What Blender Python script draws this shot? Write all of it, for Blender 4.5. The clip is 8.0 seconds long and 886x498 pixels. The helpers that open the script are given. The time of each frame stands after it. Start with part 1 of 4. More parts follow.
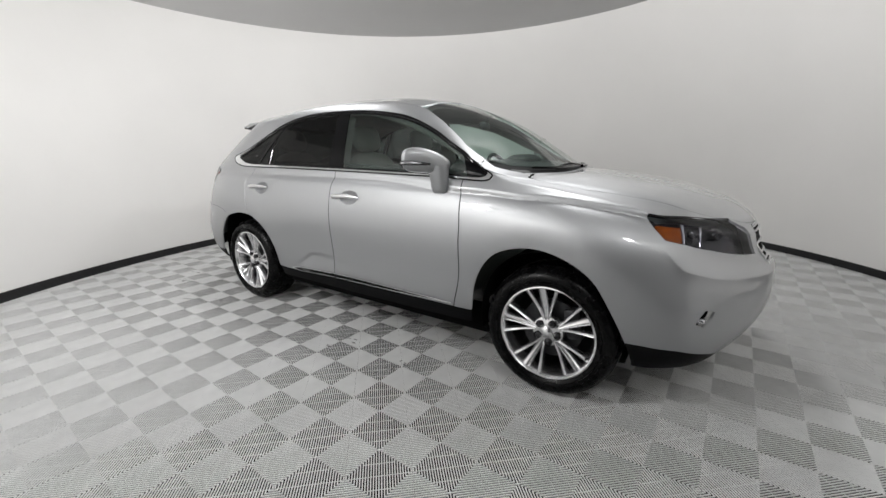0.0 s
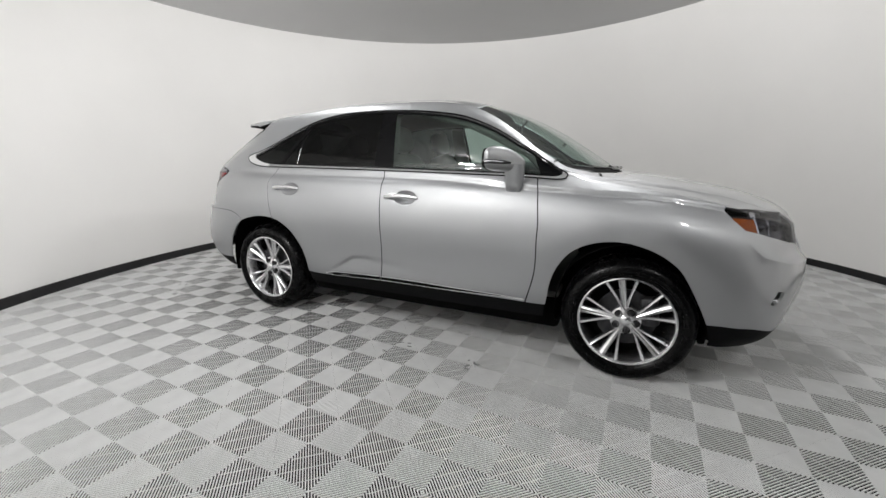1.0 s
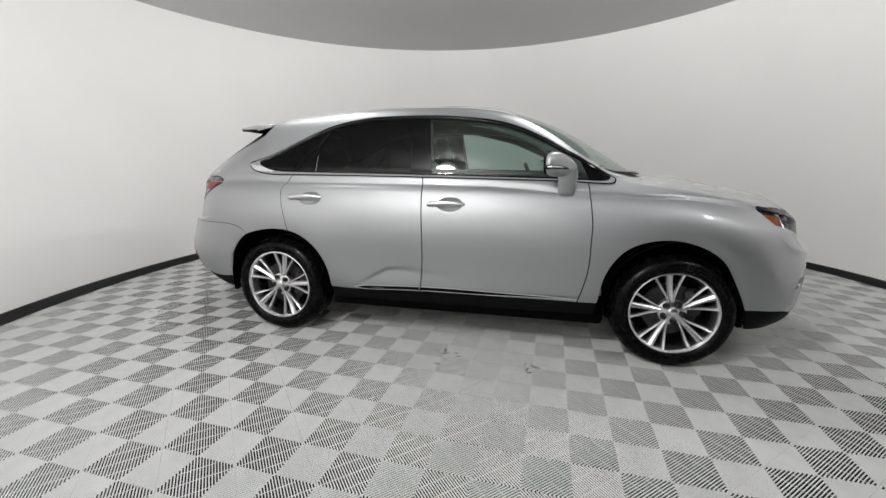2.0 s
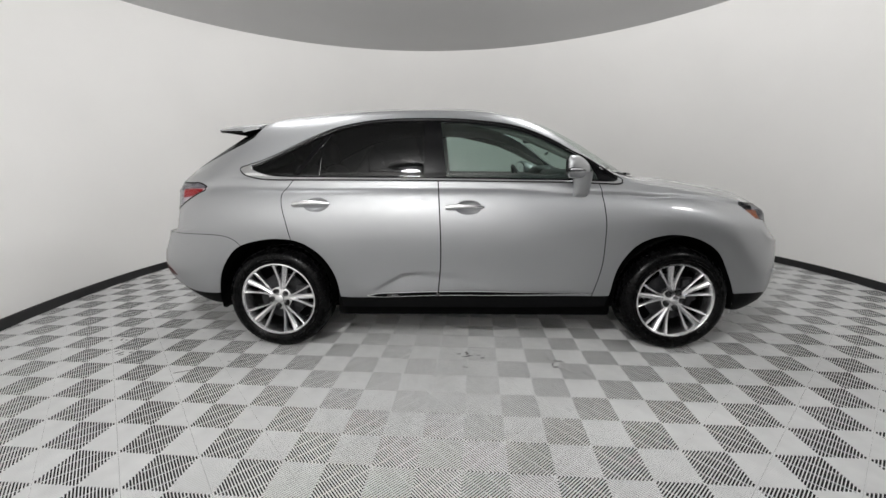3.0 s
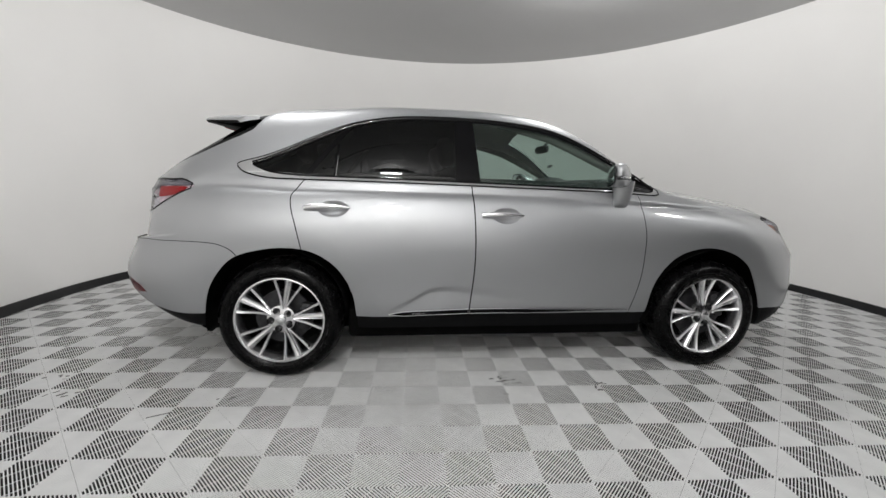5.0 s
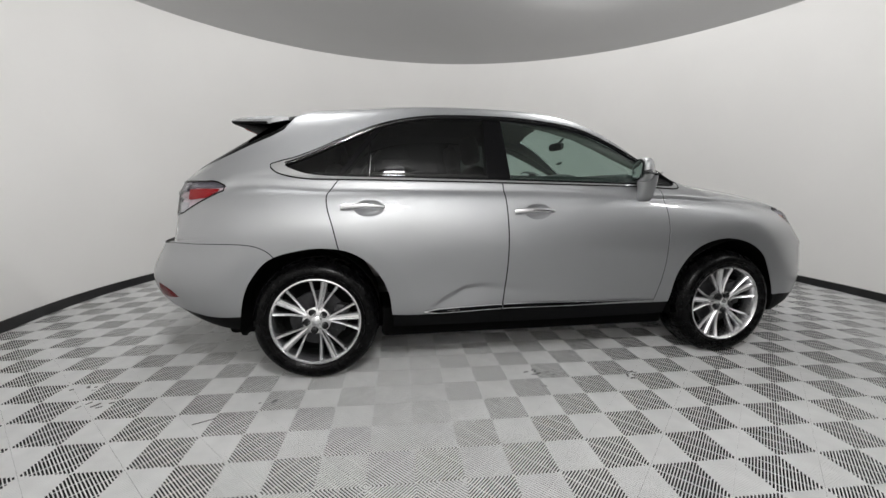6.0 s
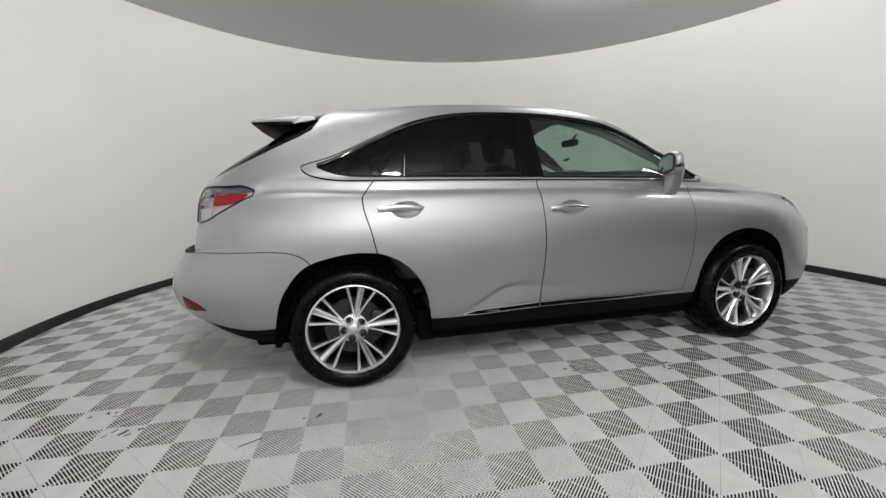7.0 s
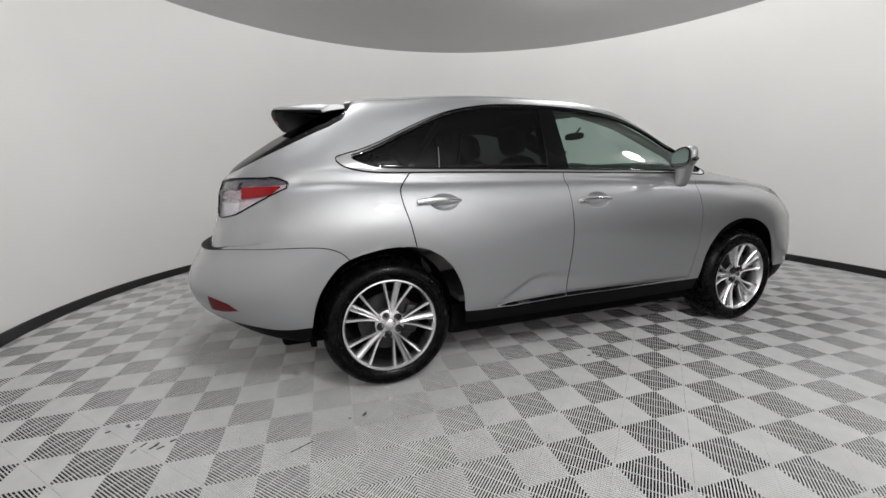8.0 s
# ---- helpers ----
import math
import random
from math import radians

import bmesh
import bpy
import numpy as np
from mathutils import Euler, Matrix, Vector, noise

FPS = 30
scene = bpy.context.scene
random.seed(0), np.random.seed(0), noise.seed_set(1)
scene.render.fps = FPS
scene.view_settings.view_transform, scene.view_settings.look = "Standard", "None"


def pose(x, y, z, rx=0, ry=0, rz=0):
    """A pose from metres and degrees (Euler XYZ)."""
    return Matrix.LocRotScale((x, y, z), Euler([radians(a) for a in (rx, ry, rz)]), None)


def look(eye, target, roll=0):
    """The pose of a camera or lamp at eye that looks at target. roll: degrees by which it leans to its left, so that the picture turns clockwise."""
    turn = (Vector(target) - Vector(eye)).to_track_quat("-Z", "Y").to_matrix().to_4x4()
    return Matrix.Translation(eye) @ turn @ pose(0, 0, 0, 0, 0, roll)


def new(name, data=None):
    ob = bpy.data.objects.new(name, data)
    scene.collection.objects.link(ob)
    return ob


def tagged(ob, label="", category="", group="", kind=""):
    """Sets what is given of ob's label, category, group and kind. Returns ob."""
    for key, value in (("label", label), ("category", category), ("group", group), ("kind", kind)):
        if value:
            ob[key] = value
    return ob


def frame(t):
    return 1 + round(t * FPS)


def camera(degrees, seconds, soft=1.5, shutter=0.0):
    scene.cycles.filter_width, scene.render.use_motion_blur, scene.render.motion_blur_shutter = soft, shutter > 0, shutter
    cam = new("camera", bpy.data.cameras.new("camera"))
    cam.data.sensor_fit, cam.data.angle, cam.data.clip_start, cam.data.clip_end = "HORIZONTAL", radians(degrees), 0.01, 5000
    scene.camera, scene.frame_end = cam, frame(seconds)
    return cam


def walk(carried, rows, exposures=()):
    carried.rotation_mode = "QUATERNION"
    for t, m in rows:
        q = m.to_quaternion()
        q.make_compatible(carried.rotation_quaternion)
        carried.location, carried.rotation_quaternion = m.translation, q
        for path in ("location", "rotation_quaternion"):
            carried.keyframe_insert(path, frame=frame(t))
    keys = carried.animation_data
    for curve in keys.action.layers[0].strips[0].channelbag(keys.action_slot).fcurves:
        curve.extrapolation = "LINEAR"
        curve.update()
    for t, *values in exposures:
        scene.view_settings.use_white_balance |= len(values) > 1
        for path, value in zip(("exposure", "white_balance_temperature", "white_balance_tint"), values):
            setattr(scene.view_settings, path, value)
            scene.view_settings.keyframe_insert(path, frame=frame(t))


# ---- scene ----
cam = camera(96.7, 8.0)
PATH = [
    (0, (1.986, -2.776, 1.303), (0.909, -1.161, 0.821), -0.4),
    (0.5, (1.641, -3.019, 1.263), (0.685, -1.321, 0.815), 0.1),
    (1, (1.276, -3.201, 1.241), (0.48, -1.419, 0.805), 0.4),
    (1.5, (0.875, -3.337, 1.225), (0.247, -1.483, 0.813), 0.5),
    (3, (-0.112, -3.48, 1.256), (-0.184, -1.522, 0.853), -0.5),
    (3.5, (-0.288, -3.44, 1.256), (-0.274, -1.476, 0.878), 0.3),
    (4, (-0.428, -3.345, 1.235), (-0.336, -1.378, 0.887), 1.8),
    (5.5, (-0.818, -3.171, 1.14), (-0.546, -1.213, 0.836), 0.7),
    (6, (-0.988, -3.182, 1.136), (-0.675, -1.23, 0.833), 0.3),
    (6.5, (-1.168, -3.129, 1.106), (-0.798, -1.186, 0.809), -0.3),
    (7, (-1.35, -3.057, 1.136), (-0.905, -1.131, 0.83), -1.3),
    (7.5, (-1.559, -2.995, 1.139), (-1.017, -1.1, 0.8), -1.3),
    (8, (-1.768, -2.919, 1.147), (-1.122, -1.059, 0.797), -1.2),
]
walk(cam, [(t, look(eye, target, roll)) for t, eye, target, roll in PATH], exposures=[(0, .33), (1.5, .32), (3, .27), (4, .24), (8, .20)])

# ---- light: globe lamps out of view, two placed from glints, two added as fill ----
ROOM_X, ROOM_Y, ROOM_R, ROOM_H = 0.116, 0.82, 4.08, 3.22
NEAR = 1.27   # the booth is longer on its open side
TOP_X, TOP_Y, TOP_R = -.322, -.427, 4.22   # the wall leans to meet a round ceiling
world = bpy.data.worlds.new("world")
scene.world = world
world.use_nodes = True
world.node_tree.nodes["Background"].inputs["Color"].default_value = (1, 1, 1, 1)
world.node_tree.nodes["Background"].inputs["Strength"].default_value = 0.0
GLOBES = [  # place, watts, radius: unseen shaded globe lamps hung from the ceiling
    ((-.78, -3.6, 2.96), 135, .16),
    ((2.9, -2.45, 2.92), 36, .16),
    # two fill lamps added overhead to brighten the far walls
    ((1.15, .4, 3.04), 72, .11),
    ((-1.8, -.1, 3.04), 66, .11),
]

# ---- materials ----


def material(name, colour, rough=.5, metal=0.0, noise_scale=0.0, noise_amount=0.0, bump=0.0, bump_scale=200.0, coat=0.0, rough_var=0.0, spec=.5):
    m = bpy.data.materials.new(name)
    m.use_nodes = True
    nodes, links = m.node_tree.nodes, m.node_tree.links
    b = nodes["Principled BSDF"]
    b.inputs["Base Color"].default_value = (*colour, 1)
    b.inputs["Roughness"].default_value = rough
    b.inputs["Metallic"].default_value = metal
    b.inputs["Coat Weight"].default_value = coat
    b.inputs["Coat Roughness"].default_value = .04
    b.inputs["Specular IOR Level"].default_value = spec
    if noise_amount or rough_var or bump:
        co = nodes.new("ShaderNodeTexCoord")
    if noise_amount or rough_var:
        n = nodes.new("ShaderNodeTexNoise")
        n.inputs["Scale"].default_value, n.inputs["Detail"].default_value = noise_scale, 6
        links.new(co.outputs["Object"], n.inputs["Vector"])
    if noise_amount:
        ramp = nodes.new("ShaderNodeMapRange")
        ramp.inputs["From Min"].default_value, ramp.inputs["From Max"].default_value = .25, .75
        ramp.inputs["To Min"].default_value, ramp.inputs["To Max"].default_value = 1 - noise_amount, 1 + noise_amount
        mix = nodes.new("ShaderNodeVectorMath")
        mix.operation = "SCALE"
        mix.inputs[0].default_value = colour
        links.new(n.outputs["Fac"], ramp.inputs["Value"])
        links.new(ramp.outputs["Result"], mix.inputs["Scale"])
        links.new(mix.outputs["Vector"], b.inputs["Base Color"])
    if rough_var:
        r2 = nodes.new("ShaderNodeMapRange")
        r2.inputs["From Min"].default_value, r2.inputs["From Max"].default_value = .3, .7
        r2.inputs["To Min"].default_value, r2.inputs["To Max"].default_value = rough - rough_var, rough + rough_var
        links.new(n.outputs["Fac"], r2.inputs["Value"])
        links.new(r2.outputs["Result"], b.inputs["Roughness"])
    if bump:
        n2 = nodes.new("ShaderNodeTexNoise")
        n2.inputs["Scale"].default_value, n2.inputs["Detail"].default_value = bump_scale, 3
        links.new(co.outputs["Object"], n2.inputs["Vector"])
        bp = nodes.new("ShaderNodeBump")
        bp.inputs["Strength"].default_value, bp.inputs["Distance"].default_value = bump, .002
        links.new(n2.outputs["Fac"], bp.inputs["Height"])
        links.new(bp.outputs["Normal"], b.inputs["Normal"])
    return m


def glass(name, tint, gloss=1.0):
    """Thin tinted pane: clear tint behind a mirror gloss that grows towards grazing."""
    m = bpy.data.materials.new(name)
    m.use_nodes = True
    nodes, links = m.node_tree.nodes, m.node_tree.links
    nodes.remove(nodes["Principled BSDF"])
    see, shine, mix, facing = (nodes.new("ShaderNode" + k) for k in ("BsdfTransparent", "BsdfGlossy", "MixShader", "LayerWeight"))
    see.inputs["Color"].default_value = (*tint, 1)
    shine.inputs["Roughness"].default_value = .015
    shine.inputs["Color"].default_value = (gloss, gloss, gloss, 1)
    facing.inputs["Blend"].default_value = .5
    power, scaled = nodes.new("ShaderNodeMath"), nodes.new("ShaderNodeMath")
    power.operation, scaled.operation = "POWER", "MULTIPLY_ADD"
    power.inputs[1].default_value = 5
    scaled.inputs[1].default_value, scaled.inputs[2].default_value = .94, .04
    links.new(facing.outputs["Facing"], power.inputs[0])
    links.new(power.outputs["Value"], scaled.inputs[0])
    links.new(scaled.outputs["Value"], mix.inputs["Fac"])
    links.new(see.outputs["BSDF"], mix.inputs[1])
    links.new(shine.outputs["BSDF"], mix.inputs[2])
    links.new(mix.outputs["Shader"], nodes["Material Output"].inputs["Surface"])
    return m


WALL = material("white_wall_paint", (.84, .831, .815), .38, noise_scale=.8, noise_amount=.03, bump=.08, bump_scale=60, rough_var=.05)
CEIL = material("grey_ceiling", (.52, .52, .52), .32, noise_scale=.7, noise_amount=.04, bump=.05, bump_scale=40)
BASE = material("black_baseboard", (.012, .012, .013), .4, noise_scale=6, noise_amount=.3)
SUBFLOOR = material("dark_subfloor", (.006, .006, .0065), .9, noise_scale=3, noise_amount=.3)
TILE = material("grey_plastic_tile", (.70, .705, .70), .55, noise_scale=9, noise_amount=.08, rough_var=.07, spec=.3)
SCUFF = material("black_scuff", (.11, .11, .11), .7, noise_scale=60, noise_amount=.5)
PAINT = material("silver_paint", (.41, .418, .428), .53, metal=1.0, noise_scale=1600, noise_amount=.10, coat=1.0)
BLACK = material("gloss_black_trim", (.004, .004, .0045), .12, spec=.3)
SATIN = material("satin_black_trim", (.0035, .0035, .004), .25, spec=.10)
PLASTIC = material("dark_grey_plastic", (.005, .0051, .0055), .55, noise_scale=30, noise_amount=.15, bump=.2, bump_scale=900, spec=.08)
# near-black for joints, and for shade under the car and inside the wheels
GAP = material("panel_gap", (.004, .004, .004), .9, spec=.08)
CHROME = material("chrome", (.82, .83, .84), .08, metal=1.0, rough_var=.03, noise_scale=20)
ALLOY = material("silver_alloy", (.76, .76, .77), .25, metal=1.0, noise_scale=3, noise_amount=.04)
ALLOY_DARK = material("brake_steel", (.05, .05, .053), .45, metal=.8, noise_scale=40, noise_amount=.3)
RUBBER = material("tyre_rubber", (.0030, .0030, .0032), .27, noise_scale=25, noise_amount=.3, bump=.15, bump_scale=120, rough_var=.08, spec=.14)
LEATHER = material("grey_leather", (.34, .335, .32), .5, noise_scale=12, noise_amount=.08, bump=.25, bump_scale=260)
CABIN = material("grey_cabin_trim", (.14, .138, .132), .65, noise_scale=20, noise_amount=.08, bump=.15, bump_scale=500)
LINER = material("pale_headliner", (.34, .337, .32), .8, noise_scale=30, noise_amount=.06)
DASH = material("dark_dashboard", (.03, .035, .035), .55, noise_scale=30, noise_amount=.15, bump=.2, bump_scale=500)
CLEAR = glass("green_tinted_glass", (.62, .72, .68))
PRIVACY = glass("privacy_glass", (.060, .068, .066), .5)
LENS = glass("clear_lens", (.93, .93, .94), .45)
HEAD_LENS = glass("headlamp_lens", (.80, .80, .84), .4)
TAIL_WHITE = material("tail_lamp_white", (.60, .50, .54), .2, noise_scale=45, noise_amount=.25)
RED = material("red_lens", (.32, .004, .008), .2, spec=.15, noise_scale=90, noise_amount=.2)
AMBER = material("amber_lens", (.30, .065, .004), .2, spec=.15, noise_scale=90, noise_amount=.35)
LAMP_SILVER = material("lamp_reflector", (.62, .62, .65), .16, metal=.95, noise_scale=25, noise_amount=.2)
LAMP_DARK = material("lamp_housing", (.018, .018, .021), .2, noise_scale=40, noise_amount=.3)
MIRROR = material("mirror_glass", (.75, .76, .78), .02, metal=1.0)
TAIL_SMOKE = material("smoked_lens", (.10, .09, .115), .15, coat=.8, noise_scale=60, noise_amount=.2)
DARK_SCREEN = material("dark_screen", (.03, .03, .032), .8, noise_scale=8, noise_amount=.25, bump=.3, bump_scale=400)
CELL = material("clear_lamp_cell", (.70, .69, .72), .18, metal=.5, noise_scale=60, noise_amount=.2)
REFLEX = material("dark_red_reflector", (.10, .004, .007), .25, spec=.25, noise_scale=120, noise_amount=.2)

# ---- mesh helpers ----


def mesh_object(name, verts, faces, mat, parent=None, label="", normals=None, smooth=True):
    me = bpy.data.meshes.new(name)
    me.from_pydata([tuple(map(float, v)) for v in verts], [], [tuple(map(int, f)) for f in faces])
    me.materials.append(mat)
    if smooth:
        me.polygons.foreach_set("use_smooth", [True] * len(me.polygons))
    me.update()
    if normals is not None:
        me.normals_split_custom_set_from_vertices([tuple(map(float, n)) for n in normals])
    ob = new(name, me)
    ob.parent = parent
    if label:
        tagged(ob, label)
    return ob


def part(name, bm, mat, parent, label="", smooth=True):
    me = bpy.data.meshes.new(name)
    bmesh.ops.recalc_face_normals(bm, faces=bm.faces)
    bm.to_mesh(me)
    bm.free()
    me.materials.append(mat)
    if smooth:
        me.polygons.foreach_set("use_smooth", [True] * len(me.polygons))
        me.set_sharp_from_angle(angle=radians(38))
    ob = new(name, me)
    ob.parent = parent
    if label:
        tagged(ob, label)
    return ob


def box(size, at=(0, 0, 0), bevel=.0, turn=(0, 0, 0), segments=2):
    bm = bmesh.new()
    bmesh.ops.create_cube(bm, size=1)
    bmesh.ops.scale(bm, vec=size, verts=bm.verts)
    if bevel:
        bmesh.ops.bevel(bm, geom=list(bm.edges), offset=bevel, segments=segments, profile=.5, affect="EDGES")
    bmesh.ops.transform(bm, matrix=pose(*at, *turn), verts=bm.verts)
    return bm


def revolve(profile, steps, m):
    """Turn a profile of (radius, y) round the y axis."""
    bm = bmesh.new()
    rings = []
    for r, y in profile:
        rings.append([bm.verts.new(m @ Vector((r * math.cos(a), y, r * math.sin(a)))) for a in (2 * math.pi * k / steps for k in range(steps))])
    for a, b in zip(rings, rings[1:]):
        for k in range(steps):
            bm.faces.new((a[k], a[(k + 1) % steps], b[(k + 1) % steps], b[k]))
    return bm


def tube(points, radius, sides=8, flat=1.0, closed=False):
    """A rod along points; flat squeezes it along the second axis."""
    pts = [Vector(p) for p in points]
    bm, rings = bmesh.new(), []
    n = len(pts)
    for i, p in enumerate(pts):
        a, b = (pts[i - 1], pts[(i + 1) % n]) if closed else (pts[max(i - 1, 0)], pts[min(i + 1, n - 1)])
        d = (b - a).normalized()
        side = d.cross(Vector((0, 0, 1)) if abs(d.z) < .9 else Vector((1, 0, 0))).normalized()
        up = side.cross(d)
        r = radius[i] if isinstance(radius, (list, tuple)) else radius
        rings.append([bm.verts.new(p + side * (r * flat * math.cos(t)) + up * (r * math.sin(t))) for t in (2 * math.pi * k / sides for k in range(sides))])
    for i in range(n if closed else n - 1):
        a, b = rings[i], rings[(i + 1) % n]
        for k in range(sides):
            bm.faces.new((a[k], a[(k + 1) % sides], b[(k + 1) % sides], b[k]))
    if not closed:
        bm.faces.new(rings[0]), bm.faces.new(rings[-1])
    return bm


def blob(size, at, power=2.6, turn=(0, 0, 0), steps=28, rows=16, squeeze=None):
    """A rounded block (superellipsoid)."""
    bm, rings = bmesh.new(), []
    def s(x, e): return math.copysign(abs(x) ** e, x)
    e = 2 / power
    for i in range(rows + 1):
        la = -math.pi / 2 + math.pi * i / rows
        ring = []
        for k in range(steps):
            lo = 2 * math.pi * k / steps
            p = Vector((size[0] / 2 * s(math.cos(la), e) * s(math.cos(lo), e), size[1] / 2 * s(math.cos(la), e) * s(math.sin(lo), e), size[2] / 2 * s(math.sin(la), e)))
            if squeeze:
                p = squeeze(p)
            ring.append(bm.verts.new(pose(*at, *turn) @ p))
        rings.append(ring)
    for a, b in zip(rings, rings[1:]):
        for k in range(steps):
            bm.faces.new((a[k], a[(k + 1) % steps], b[(k + 1) % steps], b[k]))
    bmesh.ops.remove_doubles(bm, verts=bm.verts, dist=1e-5)
    return bm


def merge(*bms):
    out = bms[0]
    for b in bms[1:]:
        me = bpy.data.meshes.new("scrap")
        b.to_mesh(me)
        b.free()
        out.from_mesh(me)
        bpy.data.meshes.remove(me)
    return out


# ---- the booth: round wall, baseboard, ceiling, floor ----


def round_plan(r, a, z):
    """Plan of the booth at a height: an oval at the floor, leaning into the round rim of the ceiling."""
    c, q, f = math.cos(a), math.sin(a), min(1, max(0, z / ROOM_H)) ** 1.15
    foot = (ROOM_X + r * c, ROOM_Y + (r - ROOM_R) * q + ROOM_R * q * (NEAR if q < 0 else 1))
    rim = (TOP_X + (TOP_R + r - ROOM_R) * c, TOP_Y + (TOP_R + r - ROOM_R) * q)
    return (foot[0] + (rim[0] - foot[0]) * f, foot[1] + (rim[1] - foot[1]) * f, z)


def ring_wall(name, r0, r1, z0, z1, mat, label, seg=160, rows=1):
    """A closed band of wall with thickness, in rows from foot to rim."""
    verts, faces = [], []
    outline = [(r0, z0 + (z1 - z0) * k / rows) for k in range(rows + 1)] + [(r1, z1 - (z1 - z0) * k / rows) for k in range(rows + 1)]
    n = len(outline)
    for k in range(seg):
        verts += [round_plan(r, 2 * math.pi * k / seg, z) for r, z in outline]
    for k in range(seg):
        a, b = n * k, n * ((k + 1) % seg)
        for q in range(n):
            faces.append((a + q, a + (q + 1) % n, b + (q + 1) % n, b + q))
    ob = mesh_object(name, verts, faces, mat, None, label)
    ob.data.set_sharp_from_angle(angle=radians(40))
    return tagged(ob, label, "wall", kind="structure")


ring_wall("wall_round", ROOM_R, ROOM_R + .15, -.05, ROOM_H + .1, WALL, "smooth white curved wall of a round photo booth", rows=12)
ob = ring_wall("baseboard", ROOM_R - .018, ROOM_R - .001, -.012, .085, BASE, "black baseboard strip round the foot of the white wall")
tagged(ob, category="baseboard")


def disc(r, z0, z1):
    bm = bmesh.new()
    rings = [[bm.verts.new(round_plan(r, 2 * math.pi * k / 160, z)) for k in range(160)] for z in (z0, z1)]
    bm.faces.new(rings[0]), bm.faces.new(rings[1])
    for k in range(160):
        bm.faces.new((rings[0][k], rings[0][(k + 1) % 160], rings[1][(k + 1) % 160], rings[1][k]))
    return bm


tagged(part("ceiling", disc(ROOM_R + .1, ROOM_H, ROOM_H + .08), CEIL, None), "plain grey ceiling disc above the white wall", "ceiling", kind="structure")
# unseen dark screen added on the near side, to darken what the paint reflects
bm, lower, upper = bmesh.new(), [], []
for k in range(241):
    a, r = radians(286 + 44 * k / 240), ROOM_R - .14 + .03 * math.sin(k * .9)
    lower.append(bm.verts.new(round_plan(r, a, .03))), upper.append(bm.verts.new(round_plan(r, a, 2.75)))
for k in range(240):
    bm.faces.new((lower[k], lower[k + 1], upper[k + 1], upper[k]))
tagged(part("unseen_dark_screen", bm, DARK_SCREEN, None), "unseen dark folded screen added to darken reflections in the paint", "curtain", kind="structure")
floor = tagged(part("floor", disc(ROOM_R + .15, -.06, -.0145), SUBFLOOR, None), "grey ribbed plastic floor tiles laid over a dark base", "floor", kind="structure")

for at, watts, radius in GLOBES:
    lamp = tagged(new("unseen_globe_lamp"), "unseen globe lamp with dish shade, put in to light the booth", "lamp", "booth lamps")
    lamp.matrix_world = pose(*at)
    part("stem", revolve([(.012, 0), (.012, ROOM_H - at[2] - radius)], 16, pose(0, 0, radius, 90, 0, 0)), ALLOY_DARK, lamp)
    part("ceiling_rose", revolve([(.06, 0), (.055, .02), (.012, .03)], 24, pose(0, 0, ROOM_H - at[2], -90, 0, 0)), ALLOY_DARK, lamp)
    part("shade", revolve([(.012, radius + .04), (radius * .62, radius + .035), (radius * 1.3, radius + .018), (radius * 1.6, radius - .01), (radius * 1.61, radius - .005), (radius * 1.3, radius + .026), (radius * .62, radius + .045), (.012, radius + .05)], 48, pose(0, 0, 0, 90, 0, 0)), ALLOY_DARK, lamp, "shallow metal dish shade")
    data = bpy.data.lights.new("globe_light", "POINT")
    data.shadow_soft_size, data.energy, data.color = radius, watts, (.99, .985, .98)
    glow = new("globe_light", data)
    glow.parent = lamp


# ---- body form: nine lengthwise curves (half a car, x forward, y outward, z up), nineteen stations from tail to nose ----
BOT = [(-2.28, 0, 0.41), (-2.27, 0.3, 0.41), (-2.22, 0.55, 0.415), (-2.08, 0.74, 0.385), (-1.93, 0.82, 0.345), (-1.77, 0.86, 0.31), (-1.37, 0.87, 0.3), (-0.95, 0.86, 0.3), (-0.25, 0.86, 0.3), (0.3, 0.86, 0.3), (0.8, 0.86, 0.305), (1.1, 0.86, 0.305), (1.37, 0.86, 0.3), (1.7, 0.84, 0.27), (1.87, 0.78, 0.265), (2.01, 0.655, 0.258), (2.09, 0.47, 0.252), (2.13, 0.24, 0.247), (2.14, 0, 0.247)]
SILL = [(-2.38, 0, 0.49), (-2.36, 0.32, 0.485), (-2.29, 0.6, 0.475), (-2.13, 0.78, 0.455), (-1.96, 0.86, 0.41), (-1.78, 0.895, 0.385), (-1.37, 0.905, 0.41), (-0.93, 0.89, 0.395), (-0.25, 0.89, 0.41), (0.3, 0.89, 0.41), (0.8, 0.89, 0.41), (1.1, 0.895, 0.41), (1.37, 0.9, 0.42), (1.7, 0.88, 0.36), (1.915, 0.82, 0.345), (2.065, 0.695, 0.33), (2.15, 0.49, 0.315), (2.225, 0.245, 0.31), (2.26, 0, 0.31)]
LOW = [(-2.45, 0, 0.6), (-2.43, 0.33, 0.6), (-2.34, 0.61, 0.6), (-2.17, 0.79, 0.6), (-1.98, 0.88, 0.59), (-1.79, 0.915, 0.58), (-1.37, 0.935, 0.58), (-0.93, 0.91, 0.56), (-0.25, 0.9, 0.56), (0.3, 0.9, 0.56), (0.8, 0.905, 0.57), (1.1, 0.915, 0.58), (1.37, 0.925, 0.6), (1.68, 0.91, 0.56), (1.93, 0.855, 0.52), (2.09, 0.73, 0.495), (2.205, 0.51, 0.475), (2.305, 0.25, 0.465), (2.35, 0, 0.46)]
